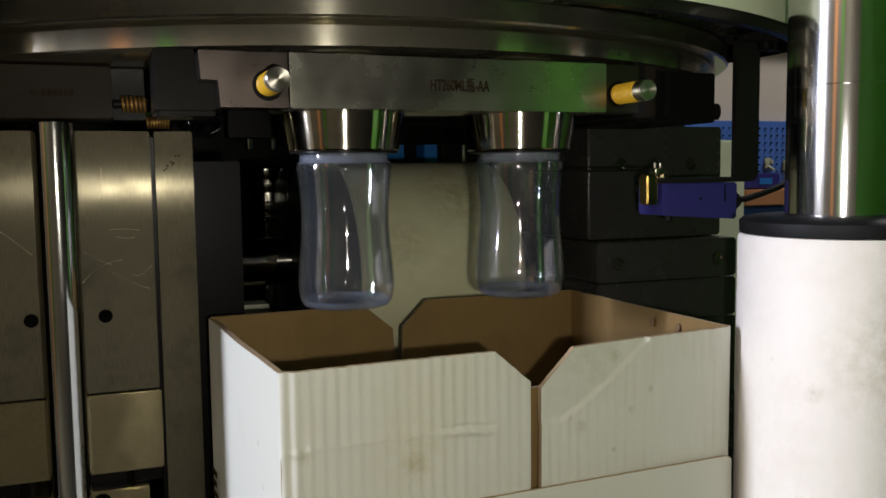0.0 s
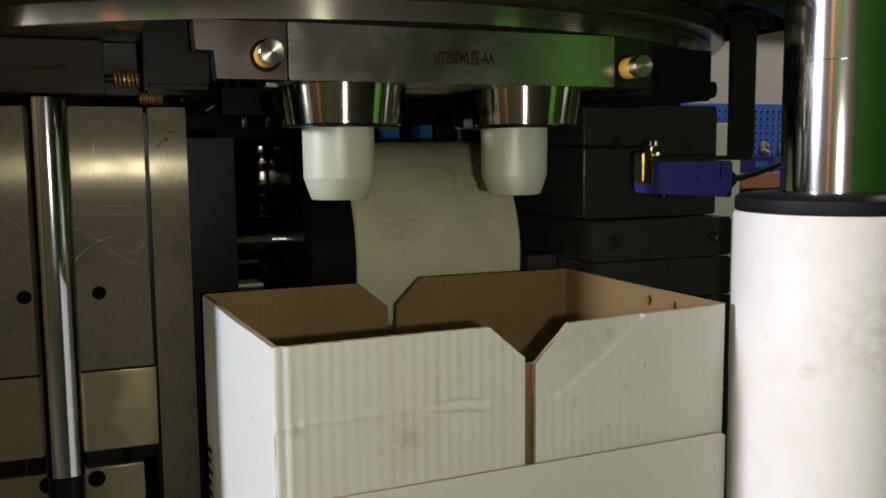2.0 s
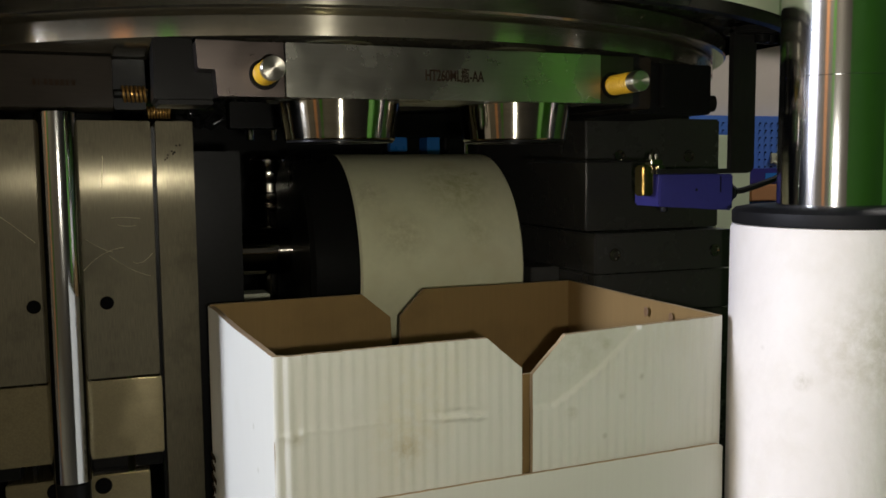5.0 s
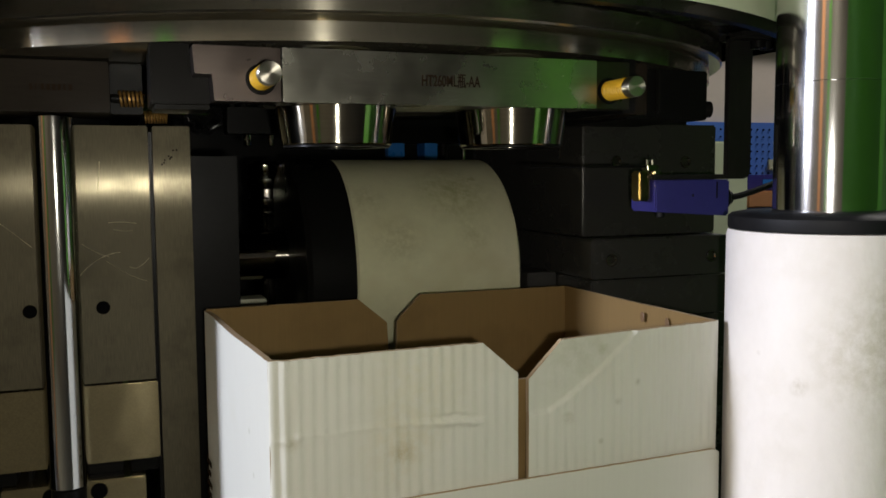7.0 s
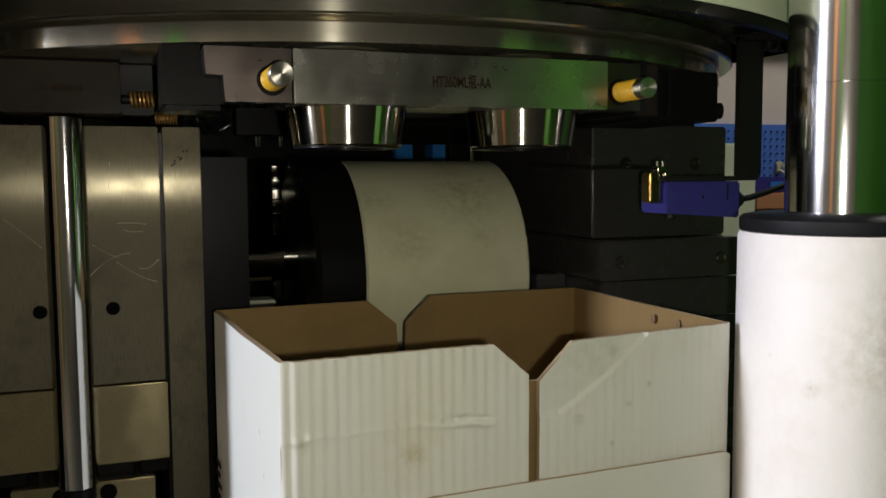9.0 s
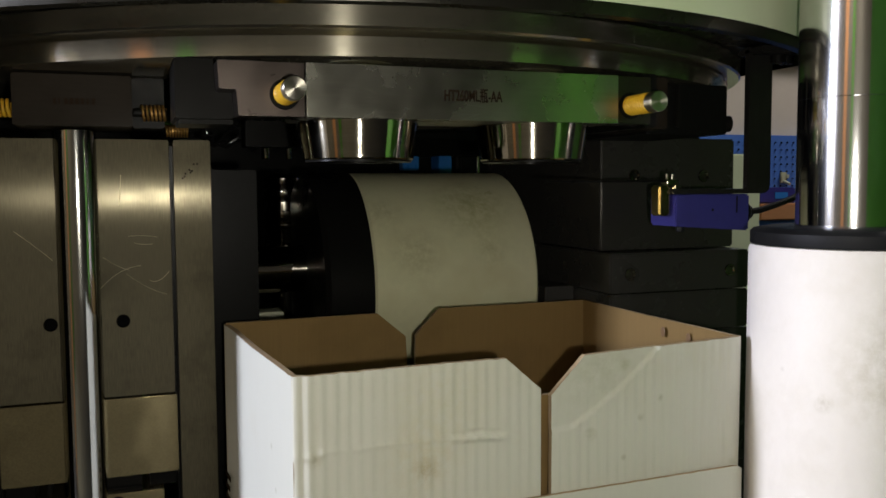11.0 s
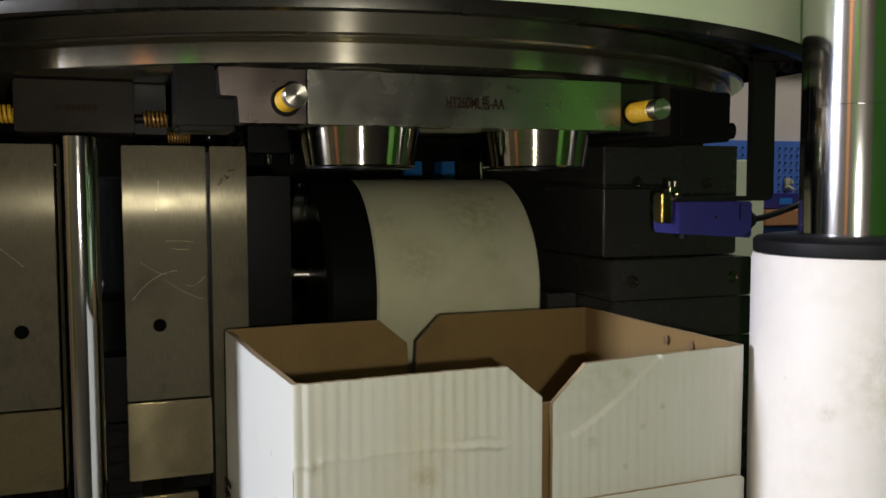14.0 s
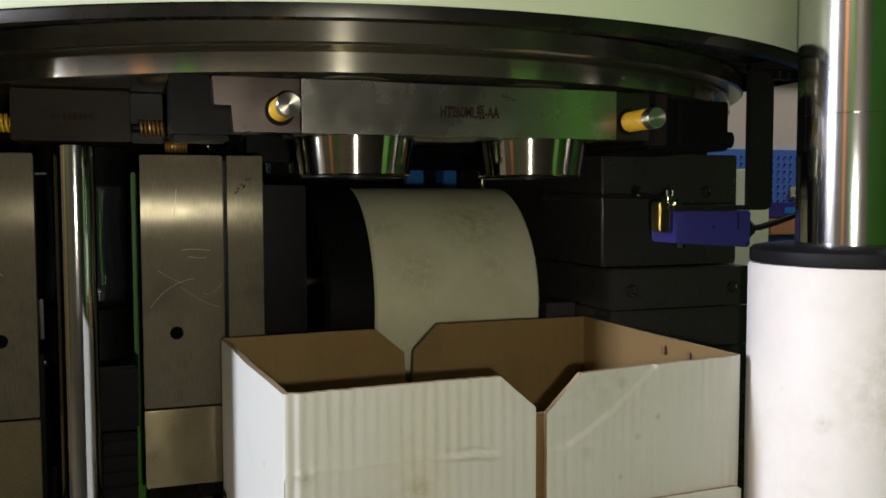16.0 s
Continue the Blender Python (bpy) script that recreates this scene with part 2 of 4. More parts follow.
def cardboard():
    """White-faced corrugated board with smudges and small grey specks."""
    m = mat("white_cardboard", (0.575, 0.575, 0.51), 0.66, 0.0, (90, 90, 2), 0.035, 0.32, 10, 0.10, 0.05, (0.50, 0.48, 0.36))
    nt = m.node_tree
    n, l = nt.nodes, nt.links
    p = n["Principled BSDF"]
    link = p.inputs["Base Color"].links[0]
    before = link.from_socket
    co = n.new("ShaderNodeTexCoord")
    vor = n.new("ShaderNodeTexVoronoi")
    vor.inputs["Scale"].default_value = 34.0
    l.new(co.outputs["Object"], vor.inputs["Vector"])
    dot = n.new("ShaderNodeMapRange")
    dot.inputs["From Min"].default_value, dot.inputs["From Max"].default_value = 0.03, 0.085
    dot.inputs["To Min"].default_value, dot.inputs["To Max"].default_value = 0.55, 0.0
    l.new(vor.outputs["Distance"], dot.inputs["Value"])
    pick = n.new("ShaderNodeMath")
    pick.operation = "GREATER_THAN"
    pick.inputs[1].default_value = 0.62
    sep = n.new("ShaderNodeSeparateColor")
    l.new(vor.outputs["Color"], sep.inputs[0])
    l.new(sep.outputs[0], pick.inputs[0])
    mul = n.new("ShaderNodeMath")
    mul.operation = "MULTIPLY"
    l.new(dot.outputs[0], mul.inputs[0])
    l.new(pick.outputs[0], mul.inputs[1])
    mix = n.new("ShaderNodeMix")
    mix.data_type = "RGBA"
    mix.inputs["B"].default_value = (0.36, 0.36, 0.27, 1)
    l.new(mul.outputs[0], mix.inputs["Factor"])
    l.new(before, mix.inputs["A"])
    l.new(mix.outputs["Result"], p.inputs["Base Color"])
    return m


CARD = cardboard()
# the first two entries make the dented part of the right flap darker and greener
add_stains_and_patches(CARD, [((0.182, 0, 0.246), 0.034, (0.38, 0.39, 0.28), 0.32), ((0.196, 0, 0.254), 0.024, (0.38, 0.39, 0.28), 0.25), ((0.0745, 0, 0.2010), 0.010, (0.30, 0.25, 0.14), 0.75), ((0.0740, 0, 0.205), 0.030, (0.52, 0.46, 0.30), 0.5), ((0.181, 0, 0.2080), 0.0055, (0.36, 0.36, 0.26), 0.9), ((0.207, 0, 0.2490), 0.0055, (0.40, 0.41, 0.29), 0.9),
                  ((0.086, 0, 0.238), 0.040, (0.55, 0.52, 0.36), 0.45), ((0.012, 0, 0.214), 0.006, (0.36, 0.34, 0.24), 0.7), ((0.232, 0, 0.226), 0.003, (0.36, 0.36, 0.28), 0.9), ((0.218, 0, 0.215), 0.003, (0.36, 0.36, 0.28), 0.9)])
add_stains_and_patches(WHITE, [((-0.012, -0.062, 0.250), 0.050, (0.47, 0.42, 0.31), 0.6), ((0.004, -0.062, 0.285), 0.035, (0.50, 0.45, 0.34), 0.5), ((-0.052, -0.034, 0.228), 0.007, (0.5, 0.45, 0.36), 0.7), ((-0.060, -0.010, 0.245), 0.003, (0.35, 0.30, 0.22), 0.8)])
add_stains_and_patches(DRUM, [((0.195, -0.075, 0.345), 0.045, (0.26, 0.25, 0.08), 0.6), ((0.135, -0.098, 0.300), 0.030, (0.30, 0.27, 0.16), 0.5), ((0.110, -0.080, 0.335), 0.025, (0.32, 0.30, 0.18), 0.5), ((0.205, -0.095, 0.300), 0.020, (0.30, 0.28, 0.14), 0.5)])


def clear_plastic(name, tint, haze):
    """Thin clear wall: lets light through, a faint milky haze, mirror gloss by Fresnel."""
    m = bpy.data.materials.new(name)
    m.use_nodes = True
    n, l = m.node_tree.nodes, m.node_tree.links
    n.remove(n["Principled BSDF"])
    clear = n.new("ShaderNodeBsdfTransparent")
    clear.inputs[0].default_value = (*tint, 1)
    milk = n.new("ShaderNodeBsdfTranslucent")
    milk.inputs[0].default_value = (0.68, 0.74, 0.90, 1)
    white = n.new("ShaderNodeBsdfDiffuse")
    white.inputs[0].default_value = (0.68, 0.74, 0.90, 1)
    both = n.new("ShaderNodeMixShader")
    l.new(milk.outputs[0], both.inputs[1])
    l.new(white.outputs[0], both.inputs[2])
    body = n.new("ShaderNodeMixShader")
    co = n.new("ShaderNodeTexCoord")
    no = n.new("ShaderNodeTexNoise")
    no.inputs["Scale"].default_value = 60.0
    l.new(co.outputs["Object"], no.inputs["Vector"])
    hz = n.new("ShaderNodeMapRange")
    hz.inputs["To Min"].default_value, hz.inputs["To Max"].default_value = haze * 0.5, haze * 1.6
    l.new(no.outputs[0], hz.inputs["Value"])
    l.new(hz.outputs[0], body.inputs[0])
    l.new(clear.outputs[0], body.inputs[1])
    l.new(both.outputs[0], body.inputs[2])
    gloss = n.new("ShaderNodeBsdfGlossy")
    gloss.inputs["Roughness"].default_value = 0.035
    bump = n.new("ShaderNodeBump")
    bump.inputs["Strength"].default_value, bump.inputs["Distance"].default_value = 0.16, 0.0006
    l.new(no.outputs[0], bump.inputs["Height"])
    l.new(bump.outputs[0], gloss.inputs["Normal"])
    lw = n.new("ShaderNodeLayerWeight")
    lw.inputs["Blend"].default_value = 0.5
    pw = n.new("ShaderNodeMath")
    pw.operation = "POWER"
    pw.inputs[1].default_value = 2.6
    l.new(lw.outputs["Facing"], pw.inputs[0])
    fr = n.new("ShaderNodeMath")
    fr.operation = "MULTIPLY_ADD"
    fr.inputs[1].default_value, fr.inputs[2].default_value = 0.65, 0.08
    l.new(pw.outputs[0], fr.inputs[0])
    out = n.new("ShaderNodeMixShader")
    l.new(fr.outputs[0], out.inputs[0])
    l.new(body.outputs[0], out.inputs[1])
    l.new(gloss.outputs[0], out.inputs[2])
    l.new(out.outputs[0], n["Material Output"].inputs["Surface"])
    return m


BOTTLE = clear_plastic("milky_clear_plastic", (0.965, 0.975, 0.985), 0.017)
BOTTLE_CLEAR = clear_plastic("clear_plastic", (0.95, 0.97, 0.96), 0.013)
BOTTLE_THICK = clear_plastic("thick_milky_plastic", (0.92, 0.94, 0.97), 0.17)


# ---- building helpers ----
def part(name, bm, material, parent=None, label="", smooth=False, angle=35):
    me = bpy.data.meshes.new(name)
    bm.normal_update()
    if smooth:
        for f in bm.faces:
            f.smooth = True
        for e in bm.edges:
            if len(e.link_faces) == 2 and e.calc_face_angle(0) > radians(angle):
                e.smooth = False
    bm.to_mesh(me)
    bm.free()
    for mm in (material if isinstance(material, (list, tuple)) else [material]):
        me.materials.append(mm)
    ob = new(name, me)
    if parent:
        ob.parent = parent
    if label:
        tagged(ob, label)
    return ob


def thing(name, label, category, place=(0, 0, 0), group="", kind=""):
    ob = new(name)
    ob.location = place
    ob.empty_display_size = 0.02
    return tagged(ob, label, category, group, kind)


def box(x0, x1, y0, y1, z0, z1, bevel=0.0006, bm=None):
    own = bm or bmesh.new()
    ret = bmesh.ops.create_cube(own, size=1)
    vs = ret["verts"]
    for v in vs:
        v.co = Vector(((x0 + x1) / 2 + v.co.x * (x1 - x0), (y0 + y1) / 2 + v.co.y * (y1 - y0), (z0 + z1) / 2 + v.co.z * (z1 - z0)))
    if bevel:
        es = list({e for v in vs for e in v.link_edges})
        bmesh.ops.bevel(own, geom=es, offset=bevel, segments=2, affect="EDGES", clamp_overlap=True)
    return own


def lathe(profile, seg=48, m=None, bm=None, closed=False):
    """Turns (radius, height) points round z; m moves the result."""
    own = bm or bmesh.new()
    m = m or Matrix()
    rings = []
    for r, z in profile:
        if r < 1e-6:
            rings.append([own.verts.new(m @ Vector((0, 0, z)))])
        else:
            rings.append([own.verts.new(m @ Vector((r * math.cos(2 * math.pi * i / seg), r * math.sin(2 * math.pi * i / seg), z))) for i in range(seg)])
    pairs = list(zip(rings, rings[1:])) + ([(rings[-1], rings[0])] if closed else [])
    for a, b in pairs:
        for i in range(seg):
            j = (i + 1) % seg
            if len(a) == 1 and len(b) == 1:
                continue
            if len(a) == 1:
                own.faces.new((a[0], b[i], b[j]))
            elif len(b) == 1:
                own.faces.new((a[i], b[0], a[j]))
            else:
                own.faces.new((a[i], b[i], b[j], a[j]))
    bmesh.ops.recalc_face_normals(own, faces=own.faces)
    return own


def rod(p0, p1, r, seg=24, chamfer=0.0008, bm=None):
    p0, p1 = Vector(p0), Vector(p1)
    d = p1 - p0
    m = Matrix.Translation(p0) @ d.to_track_quat("Z", "Y").to_matrix().to_4x4()
    h, c = d.length, min(chamfer, r * 0.4)
    return lathe([(0, 0), (r - c, 0), (r, c), (r, h - c), (r - c, h), (0, h)], seg, m, bm)


def tube(points, r, seg=10, bm=None):
    own = bm or bmesh.new()
    pts = [Vector(p) for p in points]
    rings = []
    side = None
    for i, p in enumerate(pts):
        d = (pts[min(i + 1, len(pts) - 1)] - pts[max(i - 1, 0)]).normalized()
        if side is None:
            side = d.orthogonal().normalized()
        side = (side - d * side.dot(d)).normalized()
        up = d.cross(side)
        rings.append([own.verts.new(p + side * r * math.cos(2 * math.pi * k / seg) + up * r * math.sin(2 * math.pi * k / seg)) for k in range(seg)])
    for a, b in zip(rings, rings[1:]):
        for k in range(seg):
            own.faces.new((a[k], b[k], b[(k + 1) % seg], a[(k + 1) % seg]))
    own.faces.new(rings[0])
    own.faces.new(rings[-1])
    bmesh.ops.recalc_face_normals(own, faces=own.faces)
    return own


def coil(p0, p1, r, turns, wire, seg=8, steps=18):
    p0, p1 = Vector(p0), Vector(p1)
    d = (p1 - p0).normalized()
    a = d.orthogonal().normalized()
    b = d.cross(a)
    pts = []
    for i in range(int(turns * steps) + 1):
        w = 2 * math.pi * i / steps
        pts.append(p0 + (p1 - p0) * (i / (turns * steps)) + a * r * math.cos(w) + b * r * math.sin(w))
    return tube(pts, wire, seg)


def prism(outline, depth, m=None, bevel=0.0):
    """A plate from an outline in x, z; its thickness runs along y."""
    bm = bmesh.new()
    m = m or Matrix()
    a = [bm.verts.new(m @ Vector((x, 0, z))) for x, z in outline]
    b = [bm.verts.new(m @ Vector((x, depth, z))) for x, z in outline]
    bm.faces.new(a)
    bm.faces.new(b[::-1])
    for i in range(len(a)):
        j = (i + 1) % len(a)
        bm.faces.new((a[i], b[i], b[j], a[j]))
    bmesh.ops.recalc_face_normals(bm, faces=bm.faces)
    if bevel:
        bmesh.ops.bevel(bm, geom=list(bm.edges), offset=bevel, segments=2, affect="EDGES", clamp_overlap=True)
    return bm


def hex_bolt(name, at_, axis, r, parent, material=BLACK):
    """Socket-head screw: knurled cap with a hexagonal recess."""
    d = Vector(axis).normalized()
    m = Matrix.Translation(at_) @ d.to_track_quat("Z", "Y").to_matrix().to_4x4()
    bm = lathe([(0, 0), (r, 0), (r, r * 0.9), (r * 0.85, r), (r * 0.55, r), (r * 0.5, r * 0.45), (0, r * 0.45)], 18, m)
    return part(name, bm, material, parent, "", True)


# ---- the hall ----
def hall():
    tagged(part("floor", box(-4, 4, -4, 4, -0.1, 0.0, 0), CONCRETE), "grey concrete workshop floor", "floor", kind="structure")
    tagged(part("ceiling", box(-4, 4, -4, 4, 3.2, 3.3, 0), WALL), "dark workshop ceiling", "ceiling", kind="structure")
    tagged(part("wall_north", box(-4, 4, 1.40, 1.5, 0, 3.2, 0), CREAM), "cream-painted workshop wall behind the machine", "wall", kind="structure")
    tagged(part("wall_south", box(-4, 4, -4.1, -4, 0, 3.2, 0), WALL), "plain dark workshop wall", "wall", kind="structure")
    tagged(part("wall_west", box(-4.1, -4, -4, 4, 0, 3.2, 0), WALL), "plain dark workshop wall", "wall", kind="structure")
    # unseen pale panel, added as a bright surface for the chrome to reflect
    tagged(part("pale_reflector_west", box(-2.35, -2.3, -0.5, 1.3, 0, 3.2, 0), CREAM), "unseen pale panel added to brighten the chrome's reflection", "wall", kind="structure")
    tagged(part("wall_east", box(4, 4.1, -4, 4, 0, 3.2, 0), WALL), "plain dark workshop wall", "wall", kind="structure")
    tagged(part("upper_panel", box(0.6, 3.4, 1.37, 1.398, 1.497, 3.0, 0.004), DARKBLUE), "dark blue panel on the wall", "wall panel", kind="structure")
    tagged(part("guard_panel_east", box(0.295, 0.46, -0.26, -0.17, 0.0, 2.2, 0.004), GREEN), "green-painted machine frame post", "frame post", kind="structure")
    tagged(part("guard_door_east", box(1.75, 1.8, -1.5, 0.2, 0.0, 2.2, 0.004), GREEN), "green-painted machine guard door", "guard panel", kind="structure")
    tagged(part("guard_panel_west", box(-3.95, -3.9, -3.70, -3.20, 0.0, 2.4, 0.004), GREEN), "green-painted machine guard post", "guard panel", kind="structure")
    # unseen tan panel, added to give column and neck rings their orange reflection
    tagged(part("tan_reflector_west", box(-2.74, -2.70, -1.70, -1.38, 0.0, 2.4, 0.004), TAN), "unseen tan panel added for the orange reflection in the metal", "door panel", kind="structure")
    # unseen black sheet, added to keep the side light off mould, rod and rim
    tagged(part("side_light_blocker", box(-0.50, -0.46, 0.048, 0.90, 0.80, 2.2, 0.002), BLACK), "unseen black sheet added to block the side light", "machine panel", kind="structure")
    # black sheet added as a backdrop so the gaps through the machine stay dark
    tagged(part("dark_backdrop", box(-0.75, 0.93, 0.90, 0.94, 0.80, 2.2, 0.002), BLACK), "added black backdrop that keeps the gaps through the machine dark", "machine panel", kind="structure")
    board = thing("pegboard", "blue perforated tool board on the cream wall", "pegboard")
    part("board", box(0.9, 2.6, 1.380, 1.396, 0.85, 1.285, 0.002), PEG, board)
    bm = bmesh.new()
    for i in range(26):
        for j in range(15):
            lathe([(0, 0), (0.0024, 0), (0.0024, 0.002), (0, 0.002)], 8, pose(1.30 + i * 0.0195, 1.3785, 1.0 + j * 0.0190, 90), bm)
    tagged(part("perforation", bm, VOID, board, "rows of small dark holes"), kind="stuff")


def bed():
    t = thing("machine_bed", "dark steel machine bed carrying the moulds", "machine bed", (0, 0, 0))
    part("table", box(-0.75, 0.85, -0.14, 0.95, 0.72, 0.80, 0.004), BLACK, t)
    part("plinth", box(-0.70, 0.80, -0.08, 0.90, 0.0, 0.72, 0.004), BLACK, t)


# ---- turntable, housing, column ----
CX, CY = 0.105, 0.388


def turntable():
    t = thing("turntable", "large turned steel indexing ring with stepped rim", "turntable", (CX, CY, 1.2355))
    low = [(0.30, 0.0), (0.386, 0.0), (0.3890, 0.0015), (0.3890, 0.0135), (0.3875, 0.0147), (0.30, 0.0147)]
    up = [(0.30, 0.0150), (0.3850, 0.0150), (0.3860, 0.0160), (0.3985, 0.0165), (0.4000, 0.0178), (0.4000, 0.0302), (0.3990, 0.0312), (0.30, 0.0312)]
    part("lower_rim", lathe(low, 160, closed=True), RING, t, "", True)
    part("upper_rim", lathe(up, 160, closed=True), RING, t, "", True)
    rng = random.Random(7)
    bm = bmesh.new()
    for k in range(110):
        a = rng.choice((rng.uniform(0.30, 0.40), rng.uniform(0.56, 0.80), rng.uniform(0.56, 0.80), rng.uniform(-0.9, 1.0)))
        low_rim = rng.random() < 0.6
        rr, zz = (0.3890, rng.uniform(0.002, 0.013)) if low_rim else (0.4000, rng.uniform(0.018, 0.030))
        size = rng.uniform(0.0002, 0.0008)
        bmesh.ops.create_icosphere(bm, subdivisions=1, radius=size, matrix=pose(rr * math.sin(a), -rr * math.cos(a), zz) @ Matrix.Diagonal((1, 1, rng.uniform(0.5, 1.4), 1)))
    tagged(part("oil_drop", bm, CONE, t, "beads of oil on the rim", True, 80), kind="stuff")
    part("hub", lathe([(0, 0.005), (0.30, 0.005), (0.30, 0.031), (0, 0.031)], 64), BLACK, t, "", True)


def cut_flat(bm, x):
    """Flattens a turned body beyond a plane across x."""
    for v in bm.verts:
        v.co.x = min(v.co.x, x)
    return bm


def housing():
    t = thing("drive_housing", "pale green painted round drive housing above the turntable", "machine housing", (CX, CY, 1.2670))
    part("underside", cut_flat(lathe([(0, 0.0), (0.440, 0.0), (0.446, -0.0020), (0.458, -0.0125), (0.4615, -0.0140), (0.4660, -0.0130), (0.4672, -0.0070), (0.4672, 0.006), (0, 0.006)], 128), 0.305), OILY, t, "oily black lip of the underside", True)
    part("shell", cut_flat(lathe([(0.4695, -0.0064), (0.4705, -0.0049), (0.472, 0.26), (0.30, 0.30), (0, 0.30), (0, 0.0065), (0.4685, 0.0065)], 128), 0.305), PALE, t, "", True)


def column():
    cx, cy = 0.3385, -0.074
    t = thing("guide_column", "chrome guide column rising from a white-painted sleeve", "guide column", (cx, cy, 0.80))
    sleeve = [(0, 0), (0.0628, 0), (0.0628, 0.10), (0.0632, 0.20), (0.0630, 0.3165), (0.0618, 0.3195), (0.030, 0.3200), (0, 0.3200)]
    part("sleeve", lathe(sleeve, 96), WHITE, t, "chipped white-painted sleeve", True)
    part("collar", lathe([(0.02, 0.3202), (0.0618, 0.3202), (0.0622, 0.3215), (0.0622, 0.3280), (0.0600, 0.3300), (0.052, 0.3315), (0.0352, 0.3315), (0.02, 0.3315)], 96, closed=True), RUBBER, t, "black wiper collar", True)
    part("shaft", lathe([(0, 0.3301), (0.0346, 0.3301), (0.0346, 0.4115), (0.0343, 0.4118), (0.0346, 0.4121), (0.0346, 0.70), (0, 0.70)], 96), CHROME, t, "polished chrome shaft", True)


# ---- neck-ring carrier at the front of the turntable ----
CONES = ((0.0417, 0.040), (0.1650, 0.040))


def half_cone(cx, cy, front):
    """Half of a tapered neck ring with its bore; front half opens towards -y."""
    prof = [(0.0245, 1.1755), (0.0346, 1.1755), (0.0354, 1.1764), (0.0356, 1.1786), (0.0388, 1.1985), (0.0388, 1.1994), (0.0245, 1.1994)]
    bm = bmesh.new()
    n = 36
    a0 = math.pi if front else 0.0
    cols = []
    for i in range(n + 1):
        a = a0 + math.pi * i / n
        cols.append([bm.verts.new((cx + r * math.cos(a), cy + (-0.0002 if front else 0.0002) + r * math.sin(a), z)) for r, z in prof])
    for a, b in zip(cols, cols[1:]):
        for k in range(len(prof)):
            j = (k + 1) % len(prof)
            bm.faces.new((a[k], b[k], b[j], a[j]))
    bm.faces.new(cols[0])
    bm.faces.new(cols[-1][::-1])
    bmesh.ops.recalc_face_normals(bm, faces=bm.faces)
    return bm


def text_part(body, size, m, parent, name, label):
    cu = bpy.data.curves.new(name, "FONT")
    cu.body, cu.size, cu.extrude, cu.align_x, cu.align_y = body, size, 0.0003, "LEFT", "CENTER"
    cu.offset = 0.00009
    cu.materials.append(INK)
    ob = new(name, cu)
    ob.parent = parent
    ob.matrix_local = m
    tagged(ob, label)
    return ob


def front_slide():
    t = thing("front_neck_slide", "ground steel neck-ring slide bar with engraved lettering", "slide bar")
    bar = part("bar", box(0.0006, 0.21, 0.0, 0.038, 1.1996, 1.2313, 0.0005), STEEL, t)
    # wings set back beside the bar
    left = [(-0.0500, 1.2312), (-0.0490, 1.2150), (-0.0395, 1.2148), (-0.0385, 1.1998), (0.0, 1.1998), (0.0, 1.2312)]
    part("wing", prism([(x, z) for x, z in left], 0.022, pose(0, 0.0022, 0, 0, 0, 0), 0.0005), DIM_WING_STEEL, t)
    part("wing", prism([(0.2105, 1.1998), (0.2365, 1.1998), (0.2365, 1.2312), (0.2105, 1.2312)], 0.022, pose(0, 0.0022, 0), 0.0005), DIM_WING_STEEL, t)
    for x, z in ((-0.0118, 1.2125), (0.2205, 1.2117)):
        part("socket", lathe([(0, 0), (0.0086, 0), (0.0089, 0.0004), (0.0086, 0.0009), (0.0082, 0.0009), (0.0080, 0.0004), (0, 0.0004)], 32, pose(x, 0.0021, z, 90)), BLACK, t, "dark bored hole", True)
    for cx, cy in CONES:
        ring = part("half_ring", half_cone(cx, cy, True), TURNED, t, "polished tapered half ring", True)
        part("seal", lathe([(0.0240, 1.1742), (0.0342, 1.1742), (0.0342, 1.1754), (0.0240, 1.1754)], 2 * 24, pose(cx, cy, 0), closed=True), BLACK, ring, "", True)
    text_part("HT260ML瓶-AA", 0.0092, pose(0.0862, -0.0002, 1.2143, 90, 0, 0) @ Matrix.Diagonal((0.63, 1.05, 1, 1)), bar, "lettering", "engraved dark brown mould code")
    return t


def rear_slide():
    t = thing("rear_neck_slide", "rear half of the steel neck-ring slide", "slide bar")
    part("bar", box(0.0, 0.21, 0.0415, 0.080, 1.2012, 1.2335, 0.0007), STEEL, t)
    for cx, cy in CONES:
        part("half_ring", half_cone(cx, cy, False), TURNED, t, "", True)
    return t


def guide_pins():
    for x, z in ((-0.0118, 1.2128), (0.2205, 1.2117)):
        t = thing("guide_pin", "steel guide pin with a yellow compression spring", "guide pin", (x, 0, z), "guide pins of the slide")
        part("stem", rod((0, 0.020, 0), (0, -0.030, 0), 0.0045), ROD, t, "", True)
        part("head", lathe([(0, 0), (0.0062, 0), (0.0067, 0.0006), (0.0067, 0.0078), (0.0062, 0.0084), (0.0004, 0.0080), (0, 0.0080)], 40, pose(0, -0.0235, 0, 90)), HEAD, t, "turned steel head", True)
        part("spring", coil((0, 0.0030, 0), (0, -0.0225, 0), 0.0054, 9.5, 0.00145), YELLOW, t, "yellow compression spring", True)


